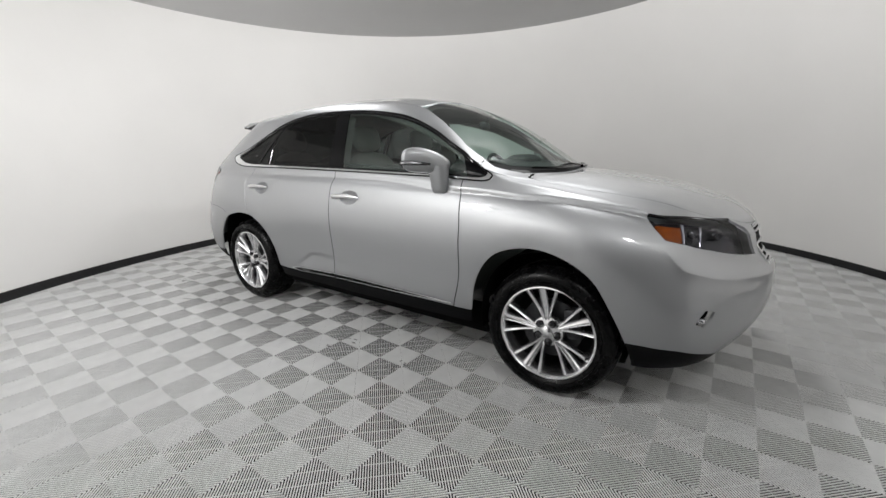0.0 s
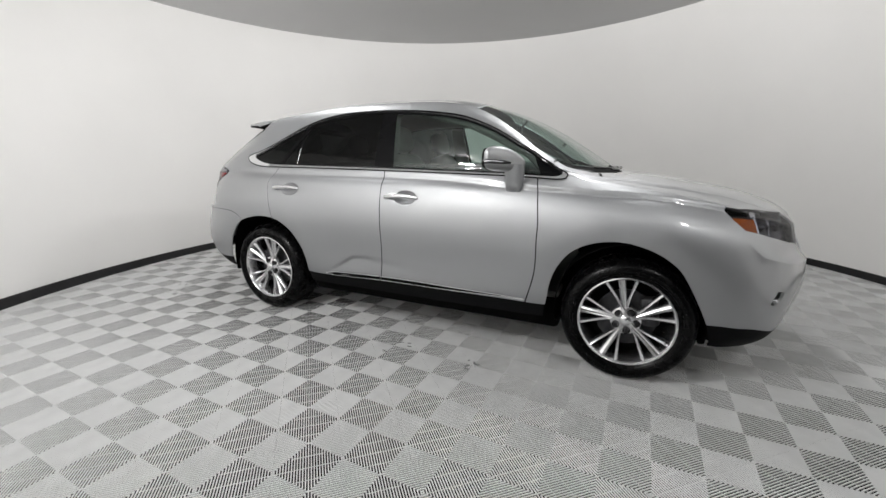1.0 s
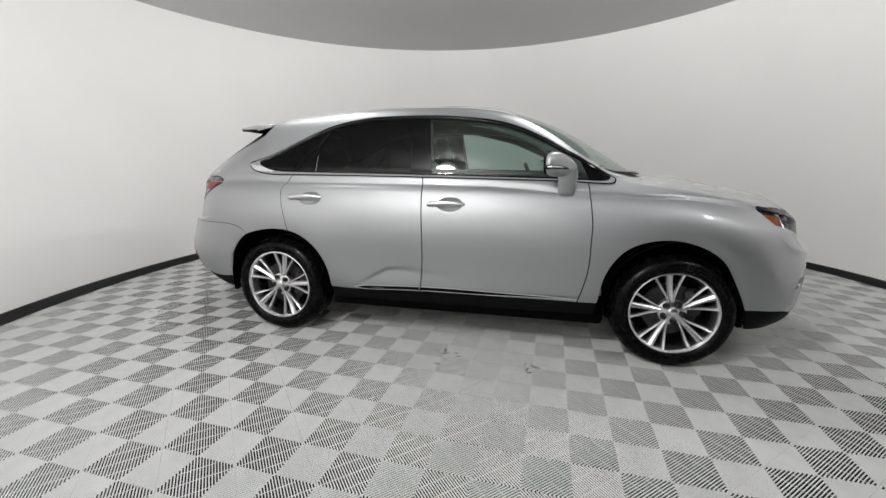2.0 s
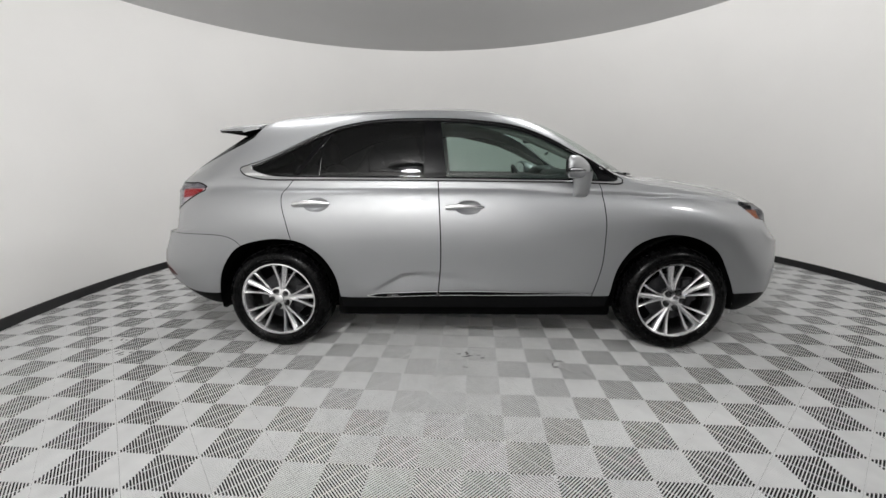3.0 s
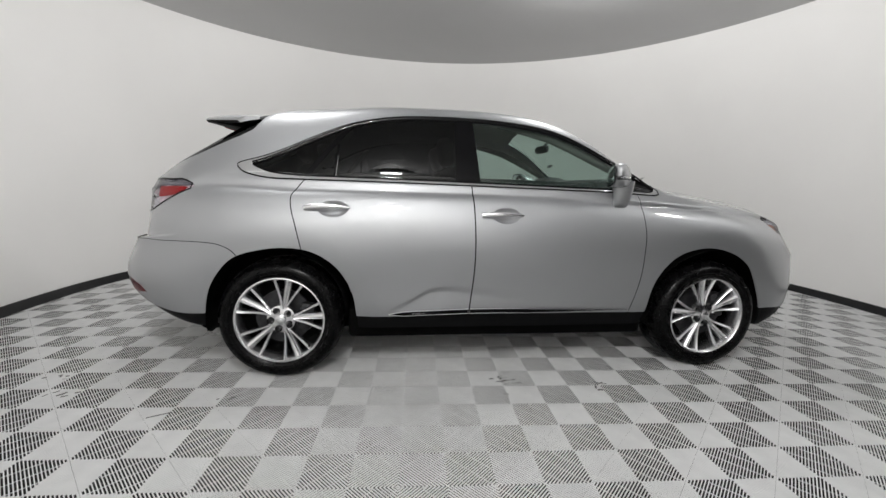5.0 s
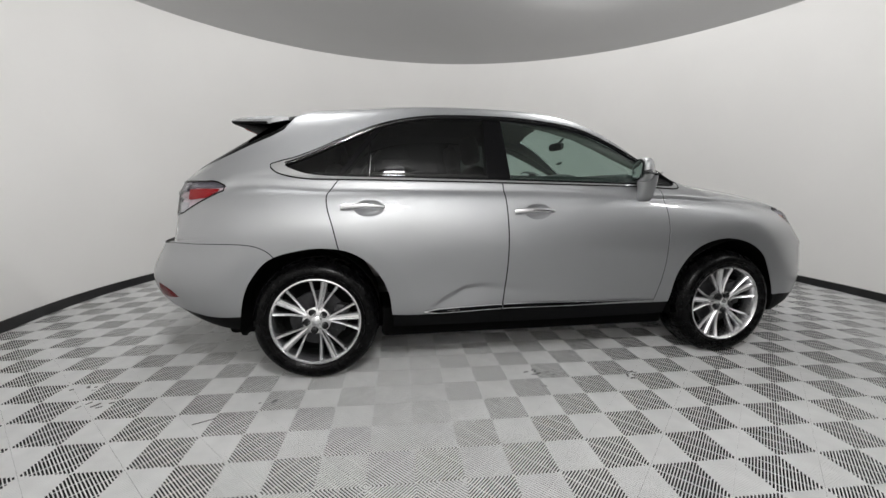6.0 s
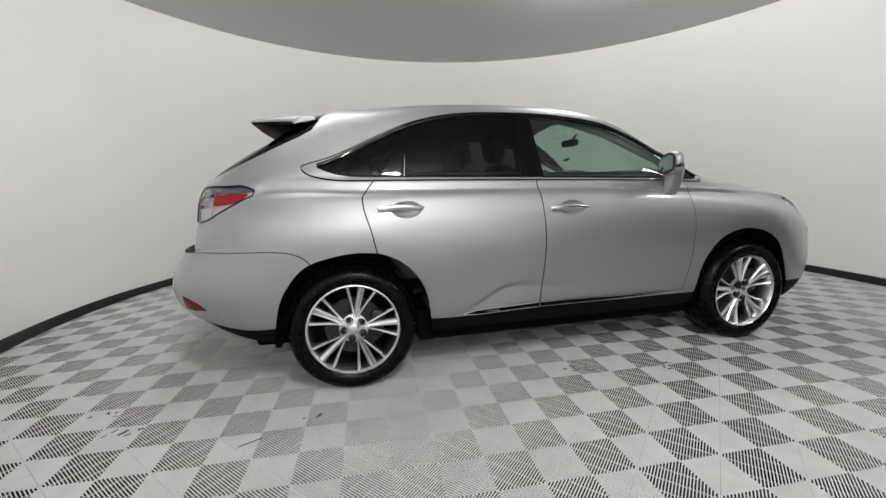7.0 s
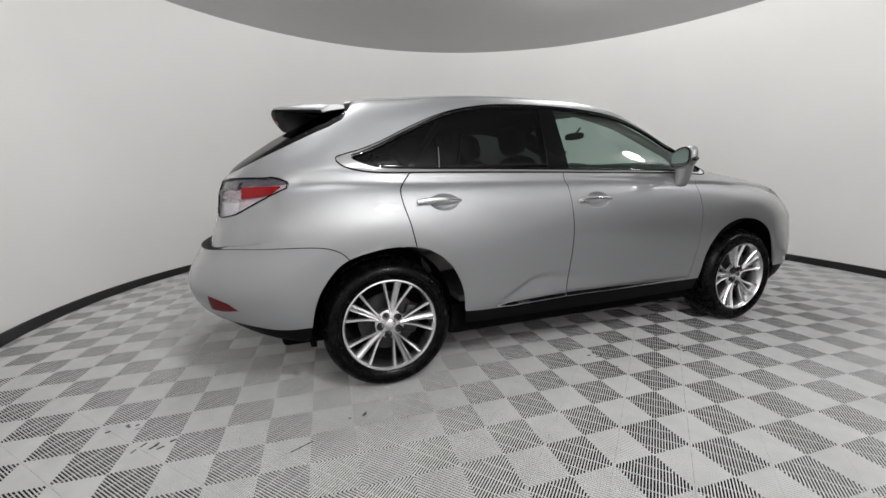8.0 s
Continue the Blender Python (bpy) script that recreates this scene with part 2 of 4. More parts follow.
WIDE = [(-2.39, 0, 0.76), (-2.37, 0.33, 0.76), (-2.28, 0.61, 0.77), (-2.15, 0.77, 0.78), (-1.97, 0.865, 0.79), (-1.78, 0.91, 0.8), (-1.37, 0.942, 0.81), (-0.95, 0.93, 0.79), (-0.25, 0.925, 0.79), (0.3, 0.925, 0.79), (0.8, 0.925, 0.8), (1.1, 0.93, 0.82), (1.37, 0.935, 0.83), (1.65, 0.925, 0.8), (1.885, 0.858, 0.765), (2.075, 0.735, 0.715), (2.205, 0.51, 0.685), (2.315, 0.25, 0.665), (2.355, 0, 0.66)]
SHOULDER = [(-2.33, 0, 0.93), (-2.31, 0.33, 0.93), (-2.235, 0.6, 0.94), (-2.12, 0.75, 0.97), (-1.95, 0.83, 1), (-1.77, 0.862, 1.04), (-1.37, 0.875, 1.075), (-0.95, 0.872, 1.085), (-0.25, 0.868, 1.085), (0.3, 0.865, 1.09), (0.8, 0.862, 1.09), (1.1, 0.86, 1.07), (1.37, 0.86, 1.04), (1.62, 0.85, 0.99), (1.87, 0.8, 0.92), (2.015, 0.7, 0.86), (2.15, 0.5, 0.815), (2.25, 0.25, 0.795), (2.292, 0, 0.785)]
BELT = [(-2.27, 0, 1.1), (-2.25, 0.32, 1.1), (-2.19, 0.59, 1.11), (-2.08, 0.71, 1.135), (-1.92, 0.765, 1.165), (-1.75, 0.785, 1.19), (-1.37, 0.8, 1.205), (-0.95, 0.803, 1.2), (-0.25, 0.803, 1.19), (0.3, 0.8, 1.185), (0.75, 0.795, 1.18), (1.02, 0.785, 1.155), (1.32, 0.78, 1.11), (1.6, 0.77, 1.06), (1.84, 0.745, 1), (2, 0.675, 0.95), (2.13, 0.5, 0.912), (2.225, 0.25, 0.897), (2.26, 0, 0.892)]
RAIL = [(-2.15, 0, 1.25), (-2.13, 0.27, 1.255), (-2.05, 0.5, 1.27), (-1.93, 0.585, 1.32), (-1.78, 0.6, 1.4), (-1.57, 0.6, 1.51), (-1.33, 0.61, 1.565), (-0.93, 0.62, 1.6), (-0.25, 0.625, 1.615), (0.26, 0.63, 1.575), (0.67, 0.675, 1.389), (0.96, 0.735, 1.205), (1.27, 0.635, 1.152), (1.58, 0.6, 1.112), (1.81, 0.575, 1.067), (1.98, 0.51, 1.02), (2.1, 0.385, 0.985), (2.185, 0.195, 0.968), (2.21, 0, 0.96)]
ROOFMID = [(-1.98, 0, 1.37), (-1.97, 0.2, 1.375), (-1.9, 0.38, 1.39), (-1.78, 0.45, 1.44), (-1.66, 0.46, 1.52), (-1.5, 0.46, 1.59), (-1.28, 0.45, 1.63), (-0.9, 0.44, 1.665), (-0.25, 0.43, 1.68), (0.27, 0.42, 1.635), (0.8, 0.44, 1.413), (1.14, 0.47, 1.2), (1.33, 0.44, 1.17), (1.58, 0.43, 1.136), (1.79, 0.42, 1.1), (1.95, 0.38, 1.064), (2.06, 0.29, 1.03), (2.13, 0.15, 1.012), (2.15, 0, 1.005)]
CENTRE = [(-1.82, 0, 1.48), (-1.8, 0, 1.49), (-1.76, 0, 1.52), (-1.68, 0, 1.57), (-1.58, 0, 1.62), (-1.45, 0, 1.655), (-1.25, 0, 1.68), (-0.88, 0, 1.705), (-0.25, 0, 1.715), (0.28, 0, 1.67), (0.88, 0, 1.432), (1.22, 0, 1.215), (1.36, 0, 1.182), (1.58, 0, 1.15), (1.76, 0, 1.12), (1.88, 0, 1.095), (1.96, 0, 1.073), (2.02, 0, 1.055), (2.05, 0, 1.045)]


def between(a, b, f, crown):
    """A curve part of the way from one to the other, crowned outward where the side glass stands."""
    a, b = np.array(a, float), np.array(b, float)
    short = np.clip(.02 / np.maximum(np.linalg.norm(b - a, axis=1), .01), .06, .13)   # the foot keeps its distance where the sides close up
    f = (short + (1 - short) * (f - .06) / .94)[:, None]
    out = a + (b - a) * f
    f = f[:, 0]
    tall = np.clip((b[:, 2] - a[:, 2]) / .4, 0, 1)
    out[:, 1] += crown * 4 * f * (1 - f) * tall * .92
    out[:, 2] += crown * 4 * f * (1 - f) * tall * .39
    out[[0, -1], 1] = 0
    return out


GLASS_FOOT, GLASS_MID = between(BELT, RAIL, .06, .016), between(BELT, RAIL, .5, .016)
CURVES = np.array([BOT, SILL, LOW, WIDE, SHOULDER, BELT, GLASS_FOOT, GLASS_MID, RAIL, ROOFMID, CENTRE], float).transpose(1, 0, 2)   # station, curve, xyz
S_KNOTS = np.array([0, .33, .62, .85, 1.05, 1.25, 1.66, 2.09, 2.79, 3.34, 3.84, 4.14, 4.41, 4.70, 4.95, 5.20, 5.45, 5.72, 5.97])
C_KNOTS = np.array([0, .11, .26, .48, .76, .88, .905, 1.09, 1.30, 1.50, 1.95])


def slopes(knots, smooth):
    """Slope at each knot as a mix of the knots' values: a natural cubic over the first ones, local parabolas over the rest."""
    n, h = len(knots), np.diff(knots)
    slope = np.zeros((n, n))
    for i in range(n):
        if i == 0 or i == n - 1:
            a = min(i, n - 2)
            slope[i, a], slope[i, a + 1] = -1 / h[a], 1 / h[a]
        else:
            f = h[i] / (h[i - 1] + h[i])
            slope[i, i - 1] -= f / h[i - 1]
            slope[i, i] += f / h[i - 1] - (1 - f) / h[i]
            slope[i, i + 1] += (1 - f) / h[i]
    m = smooth
    left, right = np.zeros((m, m)), np.zeros((m, n))
    left[0, :2], left[-1, -2:] = (2, 1), (1, 2)
    right[0, 0], right[0, 1] = -3 / h[0], 3 / h[0]
    right[m - 1, m - 2], right[m - 1, m - 1] = -3 / h[m - 2], 3 / h[m - 2]
    for i in range(1, m - 1):
        left[i, i - 1], left[i, i], left[i, i + 1] = h[i], 2 * (h[i - 1] + h[i]), h[i - 1]
        right[i, i - 1] = -3 * h[i] / h[i - 1]
        right[i, i] = 3 * h[i] / h[i - 1] - 3 * h[i - 1] / h[i]
        right[i, i + 1] = 3 * h[i - 1] / h[i]
    slope[:m] = np.linalg.solve(left, right)
    return slope


S_SLOPE, C_SLOPE = slopes(S_KNOTS, 19), slopes(C_KNOTS, 6)


def weights(knots, slope, at):
    """Weights of the knots for smooth interpolation at the places given."""
    at = np.clip(np.asarray(at, float), knots[0], knots[-1])
    n, k = len(knots), np.clip(np.searchsorted(knots, at, side="right") - 1, 0, len(knots) - 2)
    h = np.diff(knots)
    w, q = np.zeros((len(at), n)), (at - knots[k]) / h[k]
    rows = np.arange(len(at))
    w[rows, k] += 2 * q ** 3 - 3 * q ** 2 + 1
    w[rows, k + 1] += -2 * q ** 3 + 3 * q ** 2
    w += ((q ** 3 - 2 * q ** 2 + q) * h[k])[:, None] * slope[k] + ((q ** 3 - q ** 2) * h[k])[:, None] * slope[k + 1]
    return w


def skin(u, v):
    """Places on the right half of the body (y negative) for surface coordinates in metres along (u) and up and over (v)."""
    p = np.einsum("ni,ijk,nj->nk", weights(S_KNOTS, S_SLOPE, u), CURVES, weights(C_KNOTS, C_SLOPE, v))
    p[:, 1] = np.minimum(-p[:, 1], 0)
    return p


def skin_normal(u, v, e=.004):
    u, v = np.clip(u, e, S_KNOTS[-1] - e), np.clip(v, e, C_KNOTS[-1] - e)
    n = np.cross(skin(u + e, v) - skin(u - e, v), skin(u, v + e) - skin(u, v - e))
    return n / np.maximum(np.linalg.norm(n, axis=1), 1e-9)[:, None]


# ---- body surface cut into panels ----
L_U, L_V = S_KNOTS[-1], C_KNOTS[-1]


def ease(x, a, b):
    q = np.clip((x - a) / (b - a), 0, 1)
    return q * q * (3 - 2 * q)


def dish(u, v, u0, v0, ru, rv):
    """Cup with a firm rim."""
    r = np.sqrt(((u - u0) / ru) ** 2 + ((v - v0) / rv) ** 2)
    return np.clip(1 - r ** 2.5, 0, 1) ** .7


CREASE_U = [1.16, 1.45, 1.75, 2.1, 2.9, 3.25, 3.57, 3.85, 4.05, 4.23, 4.36, 4.52, 4.67, 4.87, 5.0]
CREASE_V = [.851, .834, .818, .812, .812, .803, .776, .761, .768, .774, .797, .820, .837, .870, .89]


def relief(u, v):
    """Height of pressed-in forms over the smooth skin: handle cups, waist crease, sill hollow."""
    d = -.020 * dish(u, v, 1.990, .702, .085, .044) - .020 * dish(u, v, 3.005, .674, .085, .044)
    # waist crease; along the front wing it sharpens, from the mirror to the rear tip of the headlamp: an overhang above, a hollow below
    w = v - np.interp(u, CREASE_U, CREASE_V)
    d += -.014 * np.exp(-(w / np.where(w > 0, .024, .030)) ** 2) * ease(u, 1.10, 1.22) * (1 - ease(u, 3.4, 3.85))
    d += np.where(w > 0, .007 * np.clip(w / .014, 0, 1) * np.exp(-np.maximum(w - .014, 0) / .05), -.010 * np.clip(-w / .014, 0, 1) * np.exp(-np.maximum(-w - .014, 0) / .05)) * ease(u, 3.35, 3.95) * (1 - ease(u, 4.88, 4.96))
    # scoop over the sill strip, sharp along its upper edge
    top = np.interp(u, [2.28, 2.40, 2.543, 2.67, 2.8, 3.3, 3.85], [.129, .193, .262, .277, .272, .25, .21])
    fade = np.interp(u, [2.28, 2.36, 2.56, 2.72, 3.0, 3.85], [.3, 1.1, 1.1, .55, .35, 0])
    soft = np.interp(u, [2.28, 2.6, 2.8, 3.3], [.03, .035, .06, .11])
    d += -.012 * fade * ease(top - v, 0, soft) * np.clip((v - .122) / .13, 0, 1) ** .8
    # the skin rolls under towards the wheel arches
    for u0, ru in ((4.375, .41), (1.65, .44)):
        out = (np.sqrt(((u - u0) / ru) ** 2 + ((v - .06) / .41) ** 2) - 1) * .41
        d += -.010 * np.clip(1 - out / .15, 0, 1) ** 1.7
    # above the bumper the tail stands back, leaving a step
    d += -.045 * ease(v, .578, .602) * (1 - ease(v, .72, 1.05)) * (1 - ease(u, .70, 1.15))
    # edge along the nose below the lamps
    edge = .53 + .20 * (1 - ease(u, 4.86, 5.05))
    d += .011 * np.where(v > edge, np.exp(-np.abs(v - edge) / .11), np.exp(-(np.abs(v - edge) / .045) ** 1.25)) * ease(u, 4.90, 5.10)
    return d


def form(u, v, lift=0.0):
    return skin(u, v) + skin_normal(u, v) * (relief(u, v) + lift)[:, None]


def form_normal(u, v, e=.004):
    u2, v2 = np.clip(u, e, L_U - e), np.clip(v, e, L_V - e)
    z = np.zeros(len(u2))
    n = np.cross(form(u2 + e, v2, z) - form(u2 - e, v2, z), form(u2, v2 + e, z) - form(u2, v2 - e, z))
    n /= np.maximum(np.linalg.norm(n, axis=1), 1e-9)[:, None]
    return n


def dense(points, step=.018, closed=True, smooth=True):
    """Points along a smooth line through the given ones."""
    p = np.array(points, float)
    n, out = len(p), []
    for i in range(n if closed else n - 1):
        a, b = p[i], p[(i + 1) % n]
        before = p[i - 1] if closed or i else a
        after = p[(i + 2) % n] if closed or i + 2 < n else b
        k = max(1, int(np.ceil(np.linalg.norm(b - a) / step)))
        for q in np.arange(k) / k:
            if smooth:
                la = max(np.linalg.norm(b - a), 1e-6)
                ta = (b - before) / max(np.linalg.norm(b - a) + np.linalg.norm(a - before), 1e-6) * la
                tb = (after - a) / max(np.linalg.norm(after - b) + np.linalg.norm(b - a), 1e-6) * la
                out.append((2 * q ** 3 - 3 * q ** 2 + 1) * a + (-2 * q ** 3 + 3 * q ** 2) * b + (q ** 3 - 2 * q ** 2 + q) * ta + (q ** 3 - q ** 2) * tb)
            else:
                out.append(a + (b - a) * q)
    if not closed:
        out.append(p[-1])
    return np.array(out)


def strip(points, wide, smooth=True):
    """Outline of a narrow band along a line."""
    p = dense(points, .02, False, smooth)
    d = np.gradient(p, axis=0)
    n = np.stack([-d[:, 1], d[:, 0]], 1) / np.maximum(np.linalg.norm(d, axis=1), 1e-9)[:, None]
    return np.concatenate([p + n * wide / 2, (p - n * wide / 2)[::-1]])


def inside(poly, x, y):
    hit = np.zeros(len(x), bool)
    a, b = poly, np.roll(poly, -1, 0)
    for (x0, y0), (x1, y1) in zip(a, b):
        if y0 != y1:
            cross = ((y0 > y) != (y1 > y)) & (x < (x1 - x0) * (y - y0) / (y1 - y0) + x0)
            hit ^= cross
    return hit


REAR_ARCH = dense([(1.205, -.05), (1.227, .038), (1.278, .202), (1.333, .297), (1.434, .408), (1.582, .458), (1.730, .474), (1.875, .455), (1.992, .381), (2.063, .260), (2.09, .134), (2.105, -.05)])
FRONT_ARCH = dense([(3.975, -.05), (3.967, .162), (4.009, .306), (4.118, .425), (4.294, .470), (4.480, .446), (4.619, .376), (4.697, .266), (4.775, .11), (4.80, -.05)])
WINDOW_LINE = dense([(1.480, .951), (1.581, .905), (1.665, .886), (1.801, .879), (2.272, .878), (2.792, .876), (3.199, .870), (3.676, .855), (3.96, .855), (4.06, .877), (4.085, .94),
                     (4.062, 1.09), (3.985, 1.235), (3.838, 1.192), (3.71, 1.203), (3.60, 1.213), (3.371, 1.230), (3.155, 1.238), (2.832, 1.252), (2.438, 1.248), (2.245, 1.232), (2.051, 1.192), (1.827, 1.104), (1.676, 1.031), (1.538, .972)])
CHROME_LINE = dense([(1.389, .955), (1.43, .913), (1.50, .884), (1.62, .866), (1.802, .862), (2.272, .862), (2.792, .860), (3.199, .854), (3.675, .840), (3.998, .838), (4.085, .860), (4.116, .91), (4.106, 1.02),
                     (4.075, 1.18), (3.995, 1.272), (3.85, 1.222), (3.72, 1.224), (3.60, 1.230), (3.371, 1.246), (3.155, 1.252), (2.832, 1.264), (2.438, 1.261), (2.245, 1.245), (2.044, 1.206), (1.818, 1.122), (1.668, 1.052), (1.53, .997), (1.455, .978)])
TAIL_LAMP = dense([(.50, 1.02), (.70, .995), (.822, .965), (.94, .925), (1.042, .891), (1.133, .867), (1.164, .852), (1.148, .838), (1.011, .814), (.867, .786), (.715, .79), (.57, .80)], smooth=False)
TAIL_TOP = dense([(.45, 1.06), (.70, 1.02), (.85, .98), (1.06, .91), (1.18, .86), (1.115, .858), (1.0, .868), (.886, .884), (.70, .915), (.45, .935)], smooth=False)
TAIL_CELL = dense([(.50, .856), (.60, .852), (.857, .831), (.853, .789), (.697, .792), (.50, .80)], smooth=False)
TAIL_RED = dense([(.868, .876), (1.0, .864), (1.109, .851), (1.045, .830), (.872, .840)], smooth=False)
HEAD_LAMP = dense([(4.866, .871), (4.935, .889), (5.082, 1.012), (5.25, 1.12), (5.415, 1.205), (5.54, 1.02), (5.615, .81), (5.635, .755), (5.45, .765), (5.252, .772), (5.068, .757), (4.936, .737), (4.893, .799)], smooth=False)
HEAD_AMBER = dense([(4.906, .826), (5.038, .856), (5.034, .766), (4.945, .750)], smooth=False)
WINDSHIELD = dense([(3.42, 1.385), (3.6, 1.350), (3.76, 1.332), (3.93, 1.328), (4.03, 1.345), (4.09, 1.42), (4.115, 1.6), (4.105, 1.96), (3.36, 1.96), (3.39, 1.6)], smooth=False)
COWL = dense([(4.03, 1.345), (4.12, 1.338), (4.225, 1.39), (4.245, 1.6), (4.232, 1.96), (4.105, 1.96), (4.115, 1.6), (4.09, 1.42)], smooth=False)
HOOD = dense([(4.235, 1.96), (4.25, 1.6), (4.235, 1.42), (4.298, 1.35), (4.37, 1.14), (4.45, 1.07), (4.58, 1.078), (4.72, 1.145), (4.876, 1.21), (4.968, 1.22), (5.12, 1.19), (5.25, 1.19), (5.423, 1.22), (5.6, 1.125), (5.98, 1.06), (5.98, 1.96)], smooth=False)
BACKLIGHT = dense([(1.345, 1.27), (1.332, 1.211), (1.254, 1.188), (1.125, 1.188), (.972, 1.182), (.86, 1.172), (.76, 1.145), (.6, 1.11), (-.01, 1.10), (-.01, 1.96), (1.28, 1.96), (1.32, 1.6)], smooth=False)
GRILLE = dense([(5.65, 1.07), (5.98, 1.04), (5.98, .62), (5.78, .62), (5.70, .80)], smooth=False)
FOG = dense([(5.078, .290), (5.103, .321), (5.136, .352), (5.198, .350), (5.182, .321), (5.127, .280)], smooth=False)
REFLECTOR = dense([(.735, .247), (.79, .235), (.849, .219), (.895, .190), (.802, .170), (.725, .167)], smooth=False)
ROOF = dense([(1.40, 1.345), (3.42, 1.37), (3.39, 1.6), (3.36, 1.97), (1.28, 1.97), (1.32, 1.6)], smooth=False)
BUMPER_CUT = [(-.01, .575), (.5, .574), (.876, .565), (1.0, .548), (1.153, .529), (1.341, .500), (1.42, .462), (1.46, .42)]
BUMPER_PAD = dense([(-.01, .580), (.5, .579), (.80, .573), (.80, .604), (-.01, .606)], smooth=False)
REAR_CUT = [(1.826, .87), (1.775, .82), (1.748, .777), (1.752, .707), (1.782, .597), (1.812, .46)]
MID_CUT = [(2.800, .87), (2.805, .80), (2.818, .502), (2.816, .318), (2.795, .0925)]
FRONT_CUT = [(3.90, .85), (3.872, .76), (3.870, .663), (3.890, .528), (3.891, .310), (3.839, .0925)]
SILL_LINE = [(2.08, .094), (2.44, .093), (3.9, .091), (3.99, .091)]
SILL_BLACK = dense([(2.06, -.02), (2.06, .094), (2.44, .093), (3.9, .091), (4.0, .091), (4.0, -.02)], smooth=False)
REAR_VALANCE = dense([(-.01, -.02), (-.01, .088), (.5, .088), (.718, .09), (.976, .117), (1.26, .135), (1.26, -.02)], smooth=False)
FRONT_VALANCE = dense([(4.74, -.02), (4.74, .155), (4.825, .165), (5.0, .17), (5.2, .155), (5.5, .115), (5.98, .11), (5.98, -.02)], smooth=False)
SPLITS = {
    "rear_glass_post": strip([(1.812, .872), (1.93, 1.04), (2.055, 1.20)], .03, False),
    "vent_post": strip([(1.985, .87), (1.992, 1.0), (1.995, 1.09)], .012, False),
    "pillar": dense([(2.71, .86), (2.86, .86), (2.838, 1.06), (2.815, 1.27), (2.70, 1.27), (2.705, 1.06)], smooth=False),
    "mirror_patch": dense([(3.935, .84), (4.13, .84), (4.13, 1.30), (3.945, 1.30), (3.935, 1.15)], smooth=False),
}
SEAMS = [strip(REAR_CUT, .007), strip(MID_CUT, .008), strip(FRONT_CUT, .007), strip(BUMPER_CUT, .006), strip(SILL_LINE, .005, False),
         strip([(4.235, 1.42), (4.298, 1.35), (4.37, 1.14), (4.45, 1.07), (4.58, 1.078), (4.72, 1.145), (4.876, 1.21), (4.968, 1.22), (5.12, 1.19), (5.25, 1.19), (5.423, 1.22)], .014, False),
         strip([(1.39, 1.345), (2.3, 1.355), (3.42, 1.372)], .008, False), strip([(5.423, 1.215), (5.6, 1.12), (5.97, 1.055)], .014, False),
         strip([(1.348, 1.25), (1.352, 1.345), (1.335, 1.6)], .008, False), strip([(4.07, 1.23), (4.06, 1.38)], .005, False)]
DOOR_REAR = np.array([(1.826, .87), (1.775, .82), (1.748, .777), (1.752, .707), (1.782, .597), (1.812, .46), (2.1, .30), (2.09, .0925), (2.795, .0925), (2.816, .318), (2.818, .502), (2.805, .80), (2.80, .87)])
DOOR_FRONT = np.array([(2.800, .87), (2.805, .80), (2.818, .502), (2.816, .318), (2.795, .0925), (3.839, .0925), (3.891, .310), (3.890, .528), (3.870, .663), (3.872, .76), (3.90, .85)])
BUMPER_REAR = np.array([(-.01, 0), *BUMPER_CUT, (1.46, 0)])
BUMPER_FRONT = np.array([(4.72, 0), (4.72, .35), (4.78, .60), (4.943, .747), (5.6, .768), (5.98, 1.2), (5.98, 0)])

# order of claim: the first outline that holds a triangle owns it
CLAIMS = [("", REAR_ARCH), ("", FRONT_ARCH)] + [("seam", s) for s in SEAMS] + [("split_" + k, p) for k, p in SPLITS.items()] + [
    ("bumper_pad", BUMPER_PAD), ("window", WINDOW_LINE), ("chrome", CHROME_LINE), ("tail_red", TAIL_RED), ("tail_lamp", TAIL_LAMP), ("head_amber", HEAD_AMBER), ("head_lamp", HEAD_LAMP),
    ("windshield", WINDSHIELD), ("cowl", COWL), ("hood", HOOD), ("backlight", BACKLIGHT), ("grille", GRILLE), ("fog", FOG), ("reflector", REFLECTOR),
    ("sill", SILL_BLACK), ("rear_valance", REAR_VALANCE), ("front_valance", FRONT_VALANCE), ("roof", ROOF),
    ("rear_bumper", BUMPER_REAR), ("front_bumper", BUMPER_FRONT), ("rear_door", DOOR_REAR), ("front_door", DOOR_FRONT)]

from mathutils.geometry import delaunay_2d_cdt
pts, edges = [], []
for poly in [c[1] for c in CLAIMS[:-4]] + [TAIL_TOP, TAIL_CELL]:
    q = np.stack([np.clip(poly[:, 0], 0, L_U), np.clip(poly[:, 1], 0, L_V)], 1)
    n0 = len(pts)
    pts += [tuple(p) for p in q]
    edges += [(n0 + i, n0 + (i + 1) % len(q)) for i in range(len(q))]
gu, gv = np.meshgrid(np.linspace(0, L_U, 190), np.linspace(0, L_V, 64), indexing="ij")
pts += list(zip(gu.ravel(), gv.ravel()))
for off in (-.055, -.035, -.022, -.014, -.007, 0, .007, .014, .025, .045):
    pts += [(u, np.interp(u, CREASE_U, CREASE_V) + off) for u in np.arange(1.18, 4.855, .03 if off else .02)]
for u0, v0 in ((1.985, .700), (3.0, .672)):
    a, b = np.meshgrid(np.linspace(u0 - .095, u0 + .095, 32), np.linspace(v0 - .06, v0 + .06, 22), indexing="ij")
    pts += list(zip(a.ravel() + .0007, b.ravel() + .0009))
a, b = np.meshgrid(np.linspace(2.0, 4.0, 110), np.linspace(.1, .32, 30), indexing="ij")
